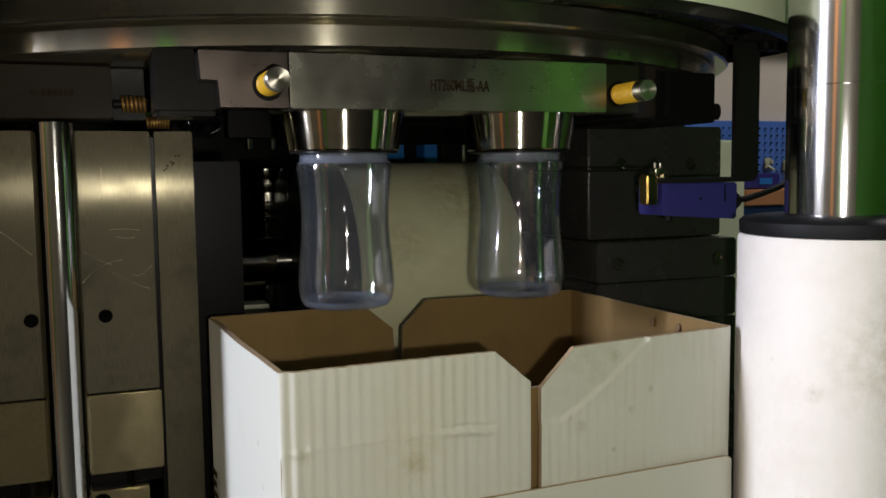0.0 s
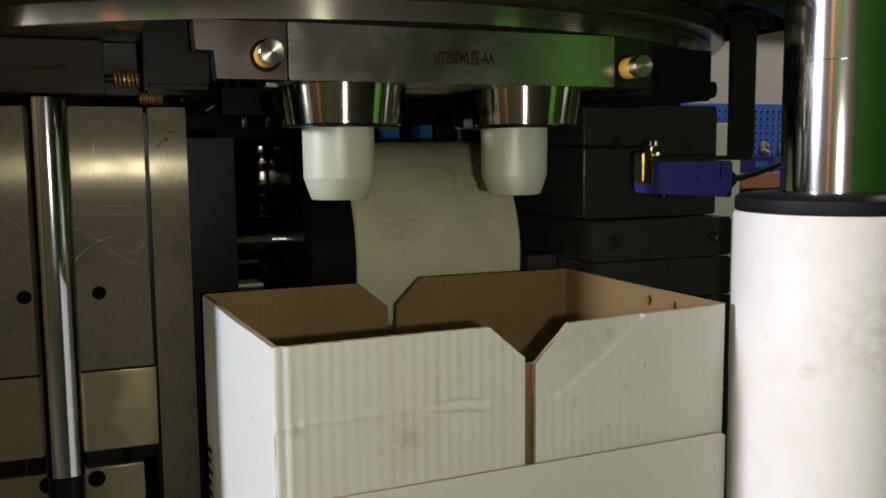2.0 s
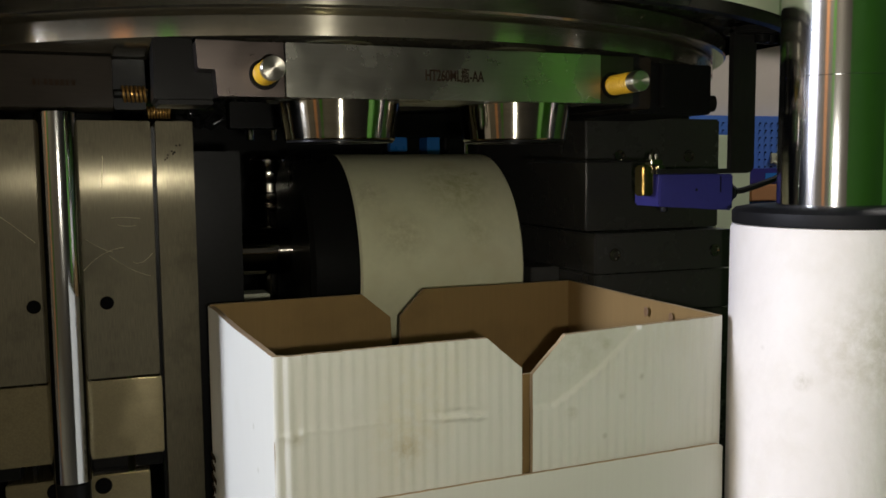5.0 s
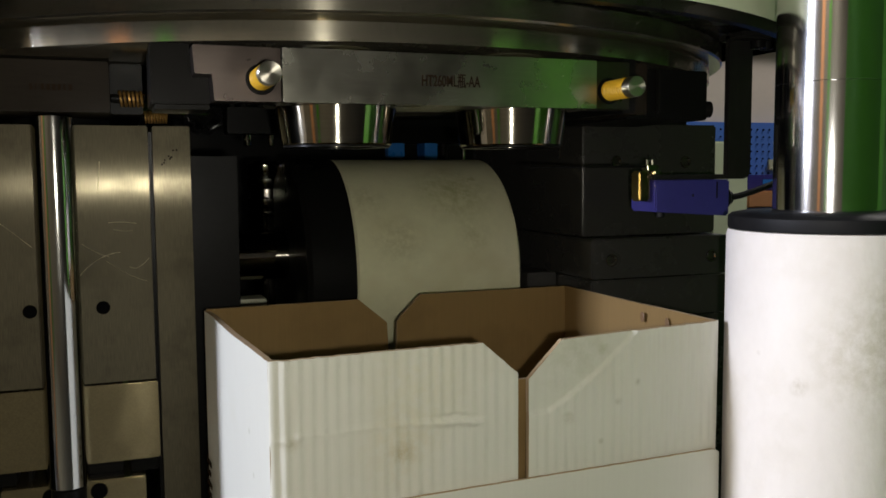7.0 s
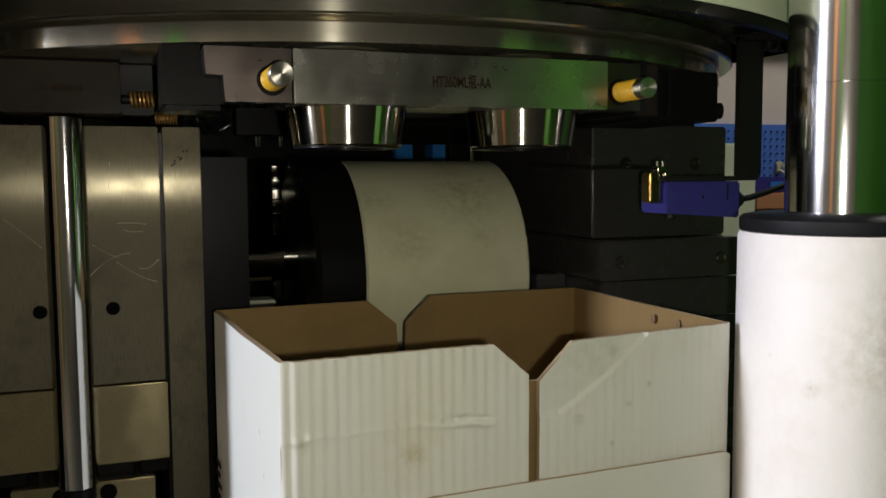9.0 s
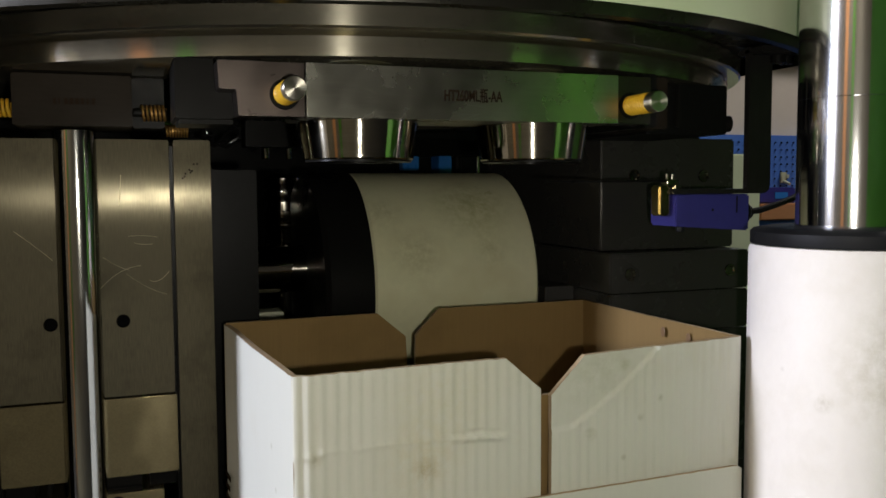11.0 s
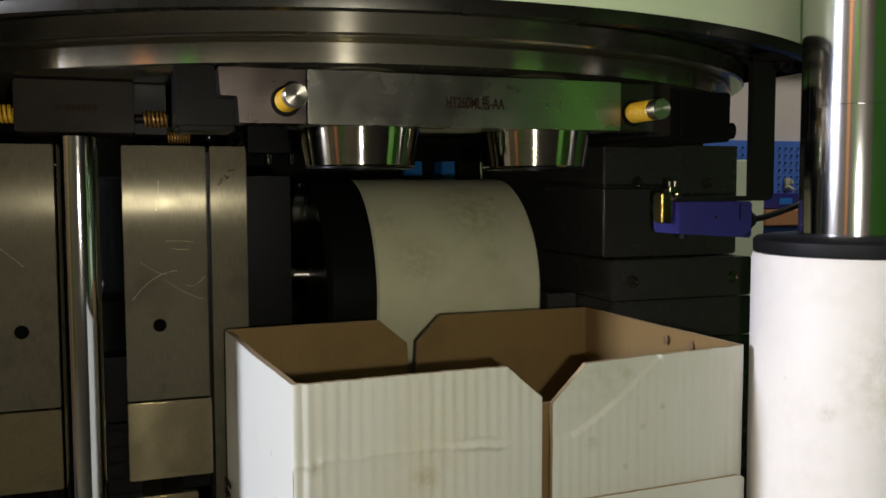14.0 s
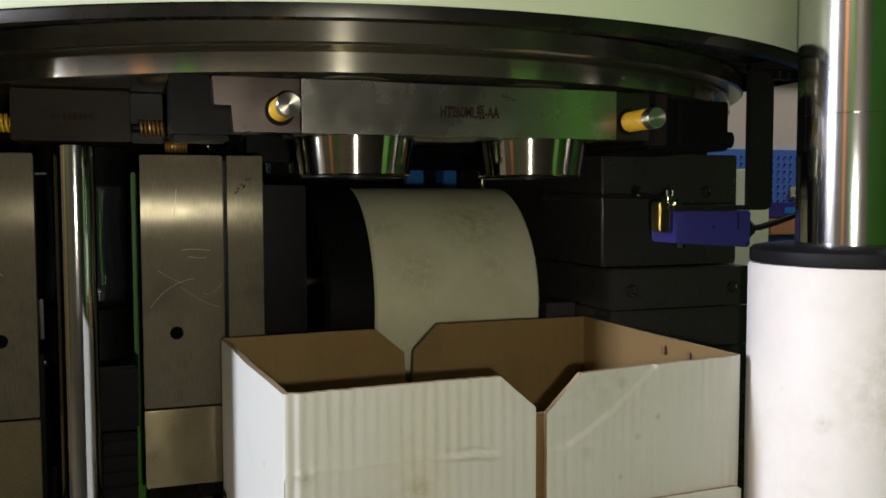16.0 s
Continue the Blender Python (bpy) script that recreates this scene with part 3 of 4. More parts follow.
def clamp_blocks():
    """Dark blocks that hold the slide under the turntable rim."""
    t = thing("slide_guide", "dark steel L-shaped guide block under the rim", "guide block")
    outline = [(-0.0720, 1.1995), (-0.0380, 1.1995), (-0.0370, 1.2180), (-0.0490, 1.2185), (-0.0495, 1.2350), (-0.0720, 1.2350)]
    part("body", prism(outline, 0.060, pose(0, 0.0275, 0), 0.0008), OXIDE, t)
    part("gib", box(-0.0700, -0.0385, 0.030, 0.070, 1.1965, 1.1993, 0.0004), OXIDE, t)
    t = thing("slide_guide", "dark steel guide block under the rim with a side bolt", "guide block")
    part("body", box(0.2700, 0.3437, 0.060, 0.17, 1.1972, 1.2352, 0.001), BLACK, t)
    part("cheek", box(0.2375, 0.2480, 0.012, 0.10, 1.1985, 1.2350, 0.001), BLACK, t)
    part("cheek", box(0.2490, 0.2690, 0.030, 0.10, 1.1985, 1.2350, 0.001), BROWNED, t)
    part("rib", box(0.2950, 0.2985, 0.0560, 0.0600, 1.2020, 1.2345, 0.0008), OXIDE, t)
    hex_bolt("bolt", (0.3438, 0.066, 1.2060), (1, -0.25, 0), 0.0064, t, OXIDE)


# ---- blow mould station at the left ----
PART_X = -0.1300


def mould_half(side):
    """One half of the blow mould; side is +1 or -1 along x. Its origin is on the parting plane."""
    t = thing("mould_half", "ground steel blow mould half with a drilled front plate", "mould", (PART_X, 0.17, 0.80), "blow mould halves")
    z0 = 0.80

    def b(name, x0, x1, y0, y1, za, zb, material, label="", bevel=0.0007):
        xs = sorted((side * x0, side * x1))
        return part(name, box(xs[0], xs[1], y0, y1, za - z0, zb - z0, bevel), material, t, label)
    front = b("front_plate", 0.0006, 0.0600, 0.0, 0.012, 1.0040, 1.1940, MOULD)
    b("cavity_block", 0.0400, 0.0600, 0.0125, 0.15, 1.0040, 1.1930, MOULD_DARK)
    back = b("back_plate", 0.0632, 0.0900, 0.0, 0.16, 0.8010, 1.1940, MOULD)
    b("packing", 0.0603, 0.0629, 0.004, 0.15, 0.84, 1.190, BLACK)
    b("lower_block", 0.0006, 0.0612, 0.001, 0.012, 0.9430, 1.0020, MOULD_LOW)
    b("riser", 0.0400, 0.0600, 0.0125, 0.15, 0.9300, 1.0030, BLACK)
    foot = b("foot", 0.0030, 0.0500, 0.004, 0.14, 0.8010, 0.9290, MOULD_LOW)
    b("platen", 0.0905, 0.1270, 0.020, 0.30, 0.8010, 1.1720, BLACK, "dark clamping platen")
    part("bore", lathe([(0, 0), (0.0049, 0), (0.0049, 0.0006), (0, 0.0006)], 24, pose(side * 0.0246, -0.0002, 1.0604 - z0, 90)), VOID, front, "dark drilled hole", True)
    part("bore", lathe([(0, 0), (0.0062, 0), (0.0062, 0.0006), (0, 0.0006)], 24, pose(side * 0.0165, 0.0038, 0.921 - z0, 90)), VOID, foot, "dark drilled hole", True)
    if side < 0:
        part("dowel", rod((-0.004, 0.006, 1.1800 - z0), (0.0085, 0.006, 1.1800 - z0), 0.0022, 20), ROD, front, "", True)
    if side > 0:
        for pts in (((0.028, 0.075), (0.044, 0.062), (0.056, 0.059)), ((0.030, 0.103), (0.040, 0.104), (0.050, 0.102)), ((0.012, 0.088), (0.022, 0.080), (0.030, 0.078)), ((0.006, 0.060), (0.020, 0.080), (0.038, 0.081)), ((0.024, 0.126), (0.0255, 0.136), (0.026, 0.148)), ((0.044, 0.070), (0.050, 0.066), (0.058, 0.076)), ((0.034, 0.098), (0.040, 0.096), (0.047, 0.097))):
            curve_ = []
            for k in range(11):
                u = k / 10
                (xa, za), (xb, zb), (xc, zc) = pts
                curve_.append(((1 - u) ** 2 * xa + 2 * u * (1 - u) * xb + u * u * xc, -0.00005, 1.02 - z0 + (1 - u) ** 2 * za + 2 * u * (1 - u) * zb + u * u * zc))
            part("scratch", tube(curve_, 0.00016, 6), SCORED, front)
        rng = random.Random(4)
        for k in range(9):
            part("pit", lathe([(0, 0), (0.0007, 0), (0.0007, 0.0003), (0, 0.0003)], 8, pose(0.0700 + 0.0012 * k + rng.uniform(-0.001, 0.001), -0.0001, 1.168 - z0 + 0.0009 * k + rng.uniform(-0.003, 0.002), 90)), VOID, back)
    else:
        part("scratch", tube([(-0.046 + 0.0022 * k, -0.00005, 1.128 - z0 - 0.0017 * k - 0.0001 * k * k * 0.2) for k in range(12)], 0.00016, 6), SCORED, front)
    return t


def tie_rod():
    t = thing("lift_rod", "ground steel lift rod in front of the mould", "rod", (-0.1326, 0.146, 0.80))
    part("shaft", rod((0, 0, 0.1375), (0, 0, 0.3990), 0.0134, 48), ROD, t, "", True)
    part("socket", rod((0, 0, 0.0), (0, 0, 0.1370), 0.0118, 48), BLACK, t, "", True)


def left_carrier():
    t = thing("side_neck_slide", "oil-browned steel end of the neighbouring neck slide", "slide bar")
    bar = part("bar", box(-0.1690, -0.0950, 0.12, 0.34, 1.2000, 1.2340, 0.0008), BROWNED, t)
    for i, wide in enumerate((0.0018, 0.0008, 0.0020, 0.0022, 0.0022, 0.0020, 0.0014, 0.0020)):
        part("engraved_mark", box(-0.1440 + i * 0.0034, -0.1440 + i * 0.0034 + wide, 0.1197, 0.1201, 1.2140, 1.2182, 0), INK, bar)
    # added black block in place of the dark gap beside the bar
    part("cheek", box(-0.0948, -0.0735, 0.135, 0.30, 1.2000, 1.2345, 0.0008), BLACK, t)
    part("spring", coil((-0.0890, 0.122, 1.2095), (-0.0730, 0.122, 1.2095), 0.0050, 6, 0.0009), COPPER, t, "brassy compression spring", True)
    part("far_spring", coil((-0.1860, 0.122, 1.2110), (-0.1692, 0.122, 1.2110), 0.0052, 6, 0.0011), YELLOW, t, "yellow compression spring", True)
    part("pin", rod((-0.0948, 0.122, 1.2095), (-0.0725, 0.122, 1.2095), 0.0030), BLACK, t, "", True)
    part("lower_spring", coil((-0.0720, 0.165, 1.2000), (-0.0560, 0.165, 1.2000), 0.0040, 8, 0.0007), COPPER, t, "", True)
    for cy in (0.215, 0.30):
        part("neck_ring", lathe([(0, 1.172), (0.030, 1.172), (0.034, 1.1998), (0, 1.1998)], 40, pose(PART_X, cy, 0)), BLACK, t, "", True)


def blow_base():
    t = thing("base_plug_stand", "dark steel base plug and support under the blown bottle", "mould base", (PART_X, 0.215, 0.80))
    part("plug", lathe([(0, 0.270), (0.026, 0.270), (0.030, 0.278), (0.030, 0.240), (0.022, 0.235), (0.022, 0.0), (0, 0.0)][::-1], 40), BLACK, t, "", True)
    part("guide", box(0.010, 0.034, -0.034, 0.03, 0.0, 0.185, 0.001), BLACK, t)
    part("guide_block", box(0.006, 0.036, -0.036, 0.03, 0.187, 0.236, 0.002), BLACK, t)
    for k in range(5):
        part("shim", box(0.010, 0.0345, -0.0362, -0.0342, 0.170 - k * 0.012, 0.1795 - k * 0.012, 0.0005), OXIDE, t)
    part("side_plate", box(-0.0330, -0.0300, -0.024, 0.02, 0.0, 0.246, 0.0006), OXIDE, t)
    part("clip", box(-0.0316, -0.0288, -0.028, -0.0245, 0.258, 0.288, 0.0005), CONE, t, "narrow bright steel clip")
    for k in range(3):
        part("knurled_screw", rod((-0.0405 + k * 0.0045, -0.015, 0.239), (-0.0368 + k * 0.0045, -0.015, 0.239), 0.0058, 24), CONE, t, "", True)


# ---- clamp cylinder ----
def clamp_cylinder():
    x0, x1, yc, zc, r = 0.0962, 0.2490, 0.304, 1.066, 0.1050
    t = thing("clamp_cylinder", "white-painted hydraulic clamp cylinder with black end flange", "hydraulic cylinder", (0, yc, 0.80))
    along = pose(0, 0, zc - 0.80, 0, 90, 0)
    part("barrel", lathe([(0, x0), (r - 0.002, x0), (r, x0 + 0.002), (r, x1 - 0.002), (r - 0.002, x1), (0, x1)], 128, along), DRUM, t, "", True)
    part("flange", lathe([(0, 0.054), (r - 0.004, 0.054), (r + 0.0005, 0.058), (r + 0.0005, 0.0955), (0, 0.0955)], 128, along), BLACK, t, "black end flange", True)
    part("piston_rod", lathe([(0, -0.06), (0.022, -0.06), (0.022, 0.0535), (0, 0.0535)], 48, pose(0, 0, 1.082 - 0.80, 0, 90, 0)), PISTON, t, "chromed piston rod", True)
    part("foot", box(0.06, 0.28, -0.06, 0.06, 0.0, 0.16, 0.003), BLACK, t)


def screw_post():
    t = thing("ribbed_fitting", "shiny steel ribbed fitting behind the platen", "fitting", (0.048, 0.38, 0.80))
    prof = [(0, 0), (0.013, 0), (0.013, 0.300), (0.0185, 0.302)]
    for za, zb in ((0.317, 0.3215), (0.3235, 0.334), (0.3445, 0.354), (0.3565, 0.368)):
        prof += [(0.0150, za - 0.0012), (0.0175, za), (0.0180, za + 0.0008), (0.0180, zb - 0.0008), (0.0172, zb), (0.0150, zb + 0.0008)]
    prof += [(0.0120, 0.371), (0, 0.371)]
    part("fitting_body", lathe(prof, 40), PISTON, t, "", True)


# ---- right-hand blocks ----
def right_blocks():
    t = thing("injection_mould_block", "blackened steel mould block with socket bolts", "mould block", (0, 0, 0))
    part("upper_block", box(0.2910, 0.4320, 0.163, 0.42, 1.1005, 1.2000, 0.0016), BLOCK, t)
    part("middle_plate", box(0.2857, 0.4300, 0.137, 0.45, 1.0652, 1.0996, 0.0016), BLOCK, t)
    part("lower_plate", box(0.2857, 0.4300, 0.137, 0.45, 1.0295, 1.0642, 0.0016), BLOCK, t)
    part("base_plate", box(0.2857, 0.4300, 0.137, 0.45, 0.8005, 1.0287, 0.001), BLOCK, t)
    part("side_ledge", box(0.2560, 0.2850, 0.20, 0.40, 0.8005, 1.066, 0.001), BLOCK, t)
    for x, y, z in ((0.3248, 0.1628, 1.1665), (0.3980, 0.1628, 1.1662), (0.3054, 0.1368, 1.0815), (0.4085, 0.1368, 1.0815)):
        m = pose(x, y, z, 90)
        part("bolt", lathe([(0.0056, 0.0004), (0.0052, 0.0012), (0.0040, 0.0012), (0.0032, 0.0002), (0, 0.0002), (0, 0), (0.0056, 0)], 20, m), CONE, t, "steel socket bolt", True)


def sensor():
    t = thing("limit_switch", "blue plastic limit switch on a black hanging bracket", "sensor")
    x0, x1, yb = 0.2985, 0.3680, 0.062
    case = prism([(x0, 1.1262), (x1, 1.1215), (x1 + 0.0004, 1.1508), (x0 - 0.0004, 1.1508)], 0.035, pose(0, yb, 0), 0.0014)
    case = part("case", case, BLUE, t, "scuffed blue plastic case")
    part("case_step", prism([(x0 - 0.0006, 1.1290), (x0 + 0.010, 1.1284), (x0 + 0.010, 1.1498), (x0 - 0.0006, 1.1498)], 0.034, pose(0, yb - 0.0012, 0), 0.0008), BLUE, case)
    part("lid_seam", box(x1 - 0.0128, x1 - 0.0118, yb - 0.0004, yb + 0.02, 1.1360, 1.1490, 0), RUBBER, case)
    part("case_screw", rod((0.3330, yb + 0.002, 1.1385), (0.3330, yb - 0.0005, 1.1385), 0.0012, 10), RUBBER, case, "", True)
    part("actuator", box(x0 - 0.0130, x0 - 0.0026, yb + 0.003, yb + 0.015, 1.1345, 1.1580, 0.0014), BRASS, t, "brass actuator block")
    clamp = part("clamp", box(x0 - 0.0070, x0 + 0.0040, yb + 0.001, yb + 0.010, 1.1582, 1.1625, 0.0008), CONE, t, "small steel clamp")
    part("clamp_jaw", box(x0 - 0.0015, x0 + 0.0050, yb - 0.001, yb + 0.004, 1.1552, 1.1580, 0.0006), CONE, clamp)
    for dx in (-0.005, 0.0):
        part("clamp_screw", rod((x0 + dx, yb + 0.005, 1.1620), (x0 + dx, yb + 0.005, 1.1672), 0.0016, 10), CONE, clamp, "", True)
    part("whisker", rod((x0 - 0.006, yb + 0.004, 1.1612), (0.187, yb + 0.004, 1.1612), 0.0008, 8), BLACK, t, "thin wire whisker", True)
    part("foot_screw", rod((x0 + 0.008, yb + 0.005, 1.1215), (x0 + 0.008, yb + 0.005, 1.1264), 0.0032, 12), RUBBER, case, "", True)
    part("gland", lathe([(0, 0), (0.0098, 0), (0.0098, 0.004), (0.0080, 0.006), (0.0055, 0.007), (0.0055, 0.010), (0, 0.010)], 24, pose(x1 - 0.0005, yb + 0.012, 1.1358, 0, 90, 0)), RUBBER, case, "", True)
    part("cable", tube([(x1 + 0.006, yb + 0.010, 1.1358), (x1 + 0.016, yb + 0.008, 1.1372), (x1 + 0.030, yb + 0.006, 1.1412), (x1 + 0.046, yb + 0.006, 1.1460), (x1 + 0.080, yb + 0.012, 1.158), (x1 + 0.18, yb + 0.03, 1.170)], 0.0025), RUBBER, t, "black sensor cable", True)
    # bracket: strap down from the housing, bent forward over the case
    part("strap", prism([(0.3640, 1.1512), (0.3800, 1.1512), (0.3835, 1.1522), (0.3858, 1.1545), (0.3866, 1.1580), (0.3866, 1.2660), (0.3640, 1.2660)], 0.006, pose(0, 0.060, 0), 0.0006), STRAP, t, "black steel strap")
    part("strap_foot", box(0.2950, 0.3825, 0.0602, 0.094, 1.1512, 1.1549, 0.0012), STRAP, t)
    top = part("strap_top", box(0.3640, 0.4050, 0.045, 0.075, 1.2600, 1.2655, 0.0015), STRAP, t)
    hex_bolt("bolt", (0.388, 0.056, 1.2598), (0, 0, -1), 0.0060, top)
    hex_bolt("bolt", (0.399, 0.060, 1.2598), (0, 0, -1), 0.0060, top)


def valves():
    t = thing("valve_bank", "small blue solenoid valves on a black manifold", "valve", (0, 0, 0))
    part("manifold", box(0.24, 0.46, 0.66, 0.70, 1.200, 1.223, 0.001), BLACK, t)
    part("post", box(0.26, 0.28, 0.67, 0.69, 0.8005, 1.200, 0.001), BLACK, t)
    part("post", box(0.42, 0.44, 0.67, 0.69, 0.8005, 1.200, 0.001), BLACK, t)
    part("valve_body", box(0.262, 0.286, 0.655, 0.685, 1.180, 1.200, 0.001), VALVE, t, "blue valve body")
    body = part("valve_body", box(0.314, 0.333, 0.650, 0.685, 1.165, 1.200, 0.001), VALVE, t, "blue valve body")
    part("label_plate", box(0.316, 0.326, 0.6494, 0.6500, 1.168, 1.175, 0), PALE, body)
    part("pipe", rod((0.345, 0.66, 1.150), (0.345, 0.66, 1.200), 0.006), OXIDE, t, "", True)
    part("pipe", rod((0.372, 0.65, 1.160), (0.372, 0.65, 1.200), 0.003), CONE, t, "", True)


# ---- cardboard box ----
def lerp_line(points, x):
    for (xa, za), (xb, zb) in zip(points, points[1:]):
        if xa <= x <= xb:
            return za + (zb - za) * (x - xa) / (xb - xa)
    return points[-1][1] if x > points[-1][0] else points[0][1]


def bend(x, edge, width):
    """0 before the edge, rising smoothly to 1 past it."""
    k = min(1.0, max(0.0, (x - edge) / width + 0.5))
    return k * k * (3 - 2 * k)


def board(name, xs, top, bulge, th, parent, m=None, bottom=0.0, rows=44, outer=0, label="", end=2):
    """A sheet of corrugated board standing on z = bottom in the x, z plane: top(x) is its rim, bulge(x, z) how far its face comes forward."""
    m = m or Matrix()
    bm = bmesh.new()
    f, b = [], []
    for x in xs:
        zt = top(x)
        zs = [bottom + (zt - bottom) * k / rows for k in range(rows + 1)]
        f.append([bm.verts.new(m @ Vector((x, -bulge(x, z), z))) for z in zs])
        b.append([bm.verts.new(m @ Vector((x, th - bulge(x, z) * 0.8, z))) for z in zs])

    def face(vs, idx):
        q = bm.faces.new(vs)
        q.material_index = idx
        q.smooth = idx < 2
    n = len(xs)
    for i in range(n - 1):
        for k in range(rows):
            face((f[i][k], f[i + 1][k], f[i + 1][k + 1], f[i][k + 1]), outer)
            face((b[i][k], b[i][k + 1], b[i + 1][k + 1], b[i + 1][k]), 1 - outer)
        face((f[i][rows], f[i + 1][rows], b[i + 1][rows], b[i][rows]), 2)
        face((f[i][0], b[i][0], b[i + 1][0], f[i + 1][0]), 2)
    for k in range(rows):
        face((f[0][k], f[0][k + 1], b[0][k + 1], b[0][k]), end)
        face((f[-1][k], b[-1][k], b[-1][k + 1], f[-1][k + 1]), 2)
    for e in bm.edges:
        if len({q.material_index for q in e.link_faces}) > 1:
            e.smooth = False
    me = bpy.data.meshes.new(name)
    bm.to_mesh(me)
    bm.free()
    for mm in (CARD, BROWN, EDGE):
        me.materials.append(mm)
    ob = new(name, me)
    ob.parent = parent
    if label:
        tagged(ob, label)
    return ob


def steps(a, b, n):
    return [a + (b - a) * i / n for i in range(n + 1)]


def carton():
    w, d, h, th = 0.2962, 0.2040, 0.2595, 0.0035
    t = thing("carton", "open white-faced corrugated cardboard box, brown inside, notched rims", "box", (-0.0220, -0.0642, 0.80))
    t.rotation_euler.z = radians(2.8)

    def flutes(x, z):
        s_ = 0.5 + 0.5 * noise.noise((x * 30, z * 9, 3.1))
        return 0.00052 * s_ * math.sin(2 * math.pi * (x + 0.0006 * noise.noise((x * 60, z * 12, 0))) / 0.0068) + 0.0007 * noise.noise((x * 22, z * 16, 5.5)) + 0.00025 * noise.noise((x * 90, z * 60, 2))

    def left_face(x, z):
        corner = -0.0020 * max(0.0, 1 - x / 0.012) ** 2
        zc = h - 0.0420 - 0.010 * (x / 0.13 - 0.35) ** 2 + 0.0012 * noise.noise((x * 70, 0, 9))
        crease = 0.0017 * math.exp(-((z - zc) / 0.0016) ** 2) * (0.4 + 0.9 * bend(x, 0.095, 0.02)) - 0.0022 * math.exp(-((z - zc - 0.0025) / 0.0014) ** 2) * bend(x, 0.095, 0.02)
        return flutes(x, z) + corner + crease * (1 - bend(x, 0.122, 0.012))

    def right_face(x, z):
        # a curved dent from the slit up to the rim
        edge = h - 0.046 + 0.52 * max(0.0, x - 0.168) + 3.6 * max(0.0, x - 0.175) ** 2
        over = z - edge
        dent = 0.0018 * bend(over, 0.0008, 0.0020) * max(0.0, 1 - over / 0.032) * bend(x, 0.158, 0.012)
        return flutes(x, z) * (0.4 if over > 0 else 1.0) - dent + 0.0002 * math.exp(-(over / 0.0018) ** 2) - 0.0016 * bend(x, w - 0.003, 0.005)
    lt = [(0, h), (0.1241, h), (0.1472, h - 0.0198)]
    rt = [(0.1544, h - 0.0245), (0.1772, h - 0.0023), (w, h + 0.0004)]
    board("front_flap", steps(0, 0.118, 130) + steps(0.1195, 0.1241, 4) + steps(0.1255, 0.1472, 18), lambda x: lerp_line(lt, x) + 0.0004 * noise.noise((x * 130, 0, 0)), left_face, th, t, rows=170, end=0, label="creased white flap with a slit edge")
    board("front_flap", steps(0.1544, 0.1772, 22) + steps(0.1790, w, 120), lambda x: lerp_line(rt, x) + 0.0004 * noise.noise((x * 130, 4, 0)), right_face, th, t, rows=170, label="dented white flap with grey specks")
    bt = [(-0.0025, h), (0.1131, h), (0.1363, h - 0.0195), (0.1385, h - 0.06)]
    bu = [(0.1440, h - 0.06), (0.1450, h - 0.0195), (0.1656, h + 0.001), (w + 0.0045, h)]
    plain = lambda x, z: 0.0008 * noise.noise((x * 12, z * 9, 7))
    back = pose(0, d - th, 0)
    board("back_flap", steps(-0.0025, 0.1131, 10) + [0.1363, 0.1385], lambda x: lerp_line(bt, x), plain, th, t, back, rows=12, outer=1)
    board("back_flap", [0.1440, 0.1450] + steps(0.1656, w + 0.0045, 10), lambda x: lerp_line(bu, x), plain, th, t, back, rows=12, outer=1)
    turn = Matrix(((0, 1, 0, 0), (1, 0, 0, 0), (0, 0, 1, 0), (0, 0, 0, 1)))

    def side_face(y, z):
        return 0.0040 * y / d + 0.0011 * math.exp(-((y - 0.095) / 0.045) ** 2) - 0.0005 * math.exp(-((y - 0.172) / 0.016) ** 2) + 0.0006 * noise.noise((y * 25, z * 8, 1))
    left_side = board("side_flap", steps(0.0021, d, 60), lambda y: h - 0.0012 * y / d + 0.0005 * noise.noise((y * 160, 1, 0)), side_face, th, t, turn, label="bowed white side flap")
    right_side = board("side_flap", steps(th, d, 20), lambda y: h + 0.0004 - 0.0004 * y / d, lambda y, z: plain(y, z) - 0.0075 * y / d, th, t, Matrix.Translation((w - th, 0, 0)) @ turn, rows=12, outer=1)
    low = lambda x, z: 0.0006 * noise.noise((x * 14, z * 14, 2)) + 0.0004 * noise.noise((x * 5, z * 60, 8)) - 0.003 * bend(x, w - 0.003, 0.006)
    board("outer_flap", steps(0.001, w + 0.0005, 70), lambda x: h - 0.0835 - 0.0035 * bend(x, w - 0.003, 0.005) + 0.0003 * noise.noise((x * 300, 0, 4)), low, 0.0025, t, pose(0, -0.0040, 0), 0.001, 24)
    board("inner_flap", steps(0.120, 0.190, 8), lambda x: h - 0.027, plain, 0.003, t, pose(0, 0.0120, 0), 0.005, 12, 1, "brown inner flap behind the slit")
    part("bottom_panel", box(th, w - th, th, d - th, 0.0005, 0.0040, 0), BROWN, t)
    for i in range(5):
        part("printed_bar", box(-0.0062, -0.0056, 0.178 + 0.004 * (i % 2), 0.198, 0.1480 - i * 0.008, 0.1515 - i * 0.008, 0), INK, left_side)
    # oily spots on the inner side and the face
    for x, y, z, r in ((w - th - 0.0004, 0.079, h - 0.0085, 0.0032), (w - th - 0.0004, 0.050, h - 0.0085, 0.0030)):
        part("oil_spot", lathe([(0, 0), (r, 0), (r * 0.8, 0.0003), (0, 0.0003)], 14, pose(x, y, z, 0, -90, 0) @ Matrix.Diagonal((1.2, 0.8, 1, 1))), SPOT, right_side)



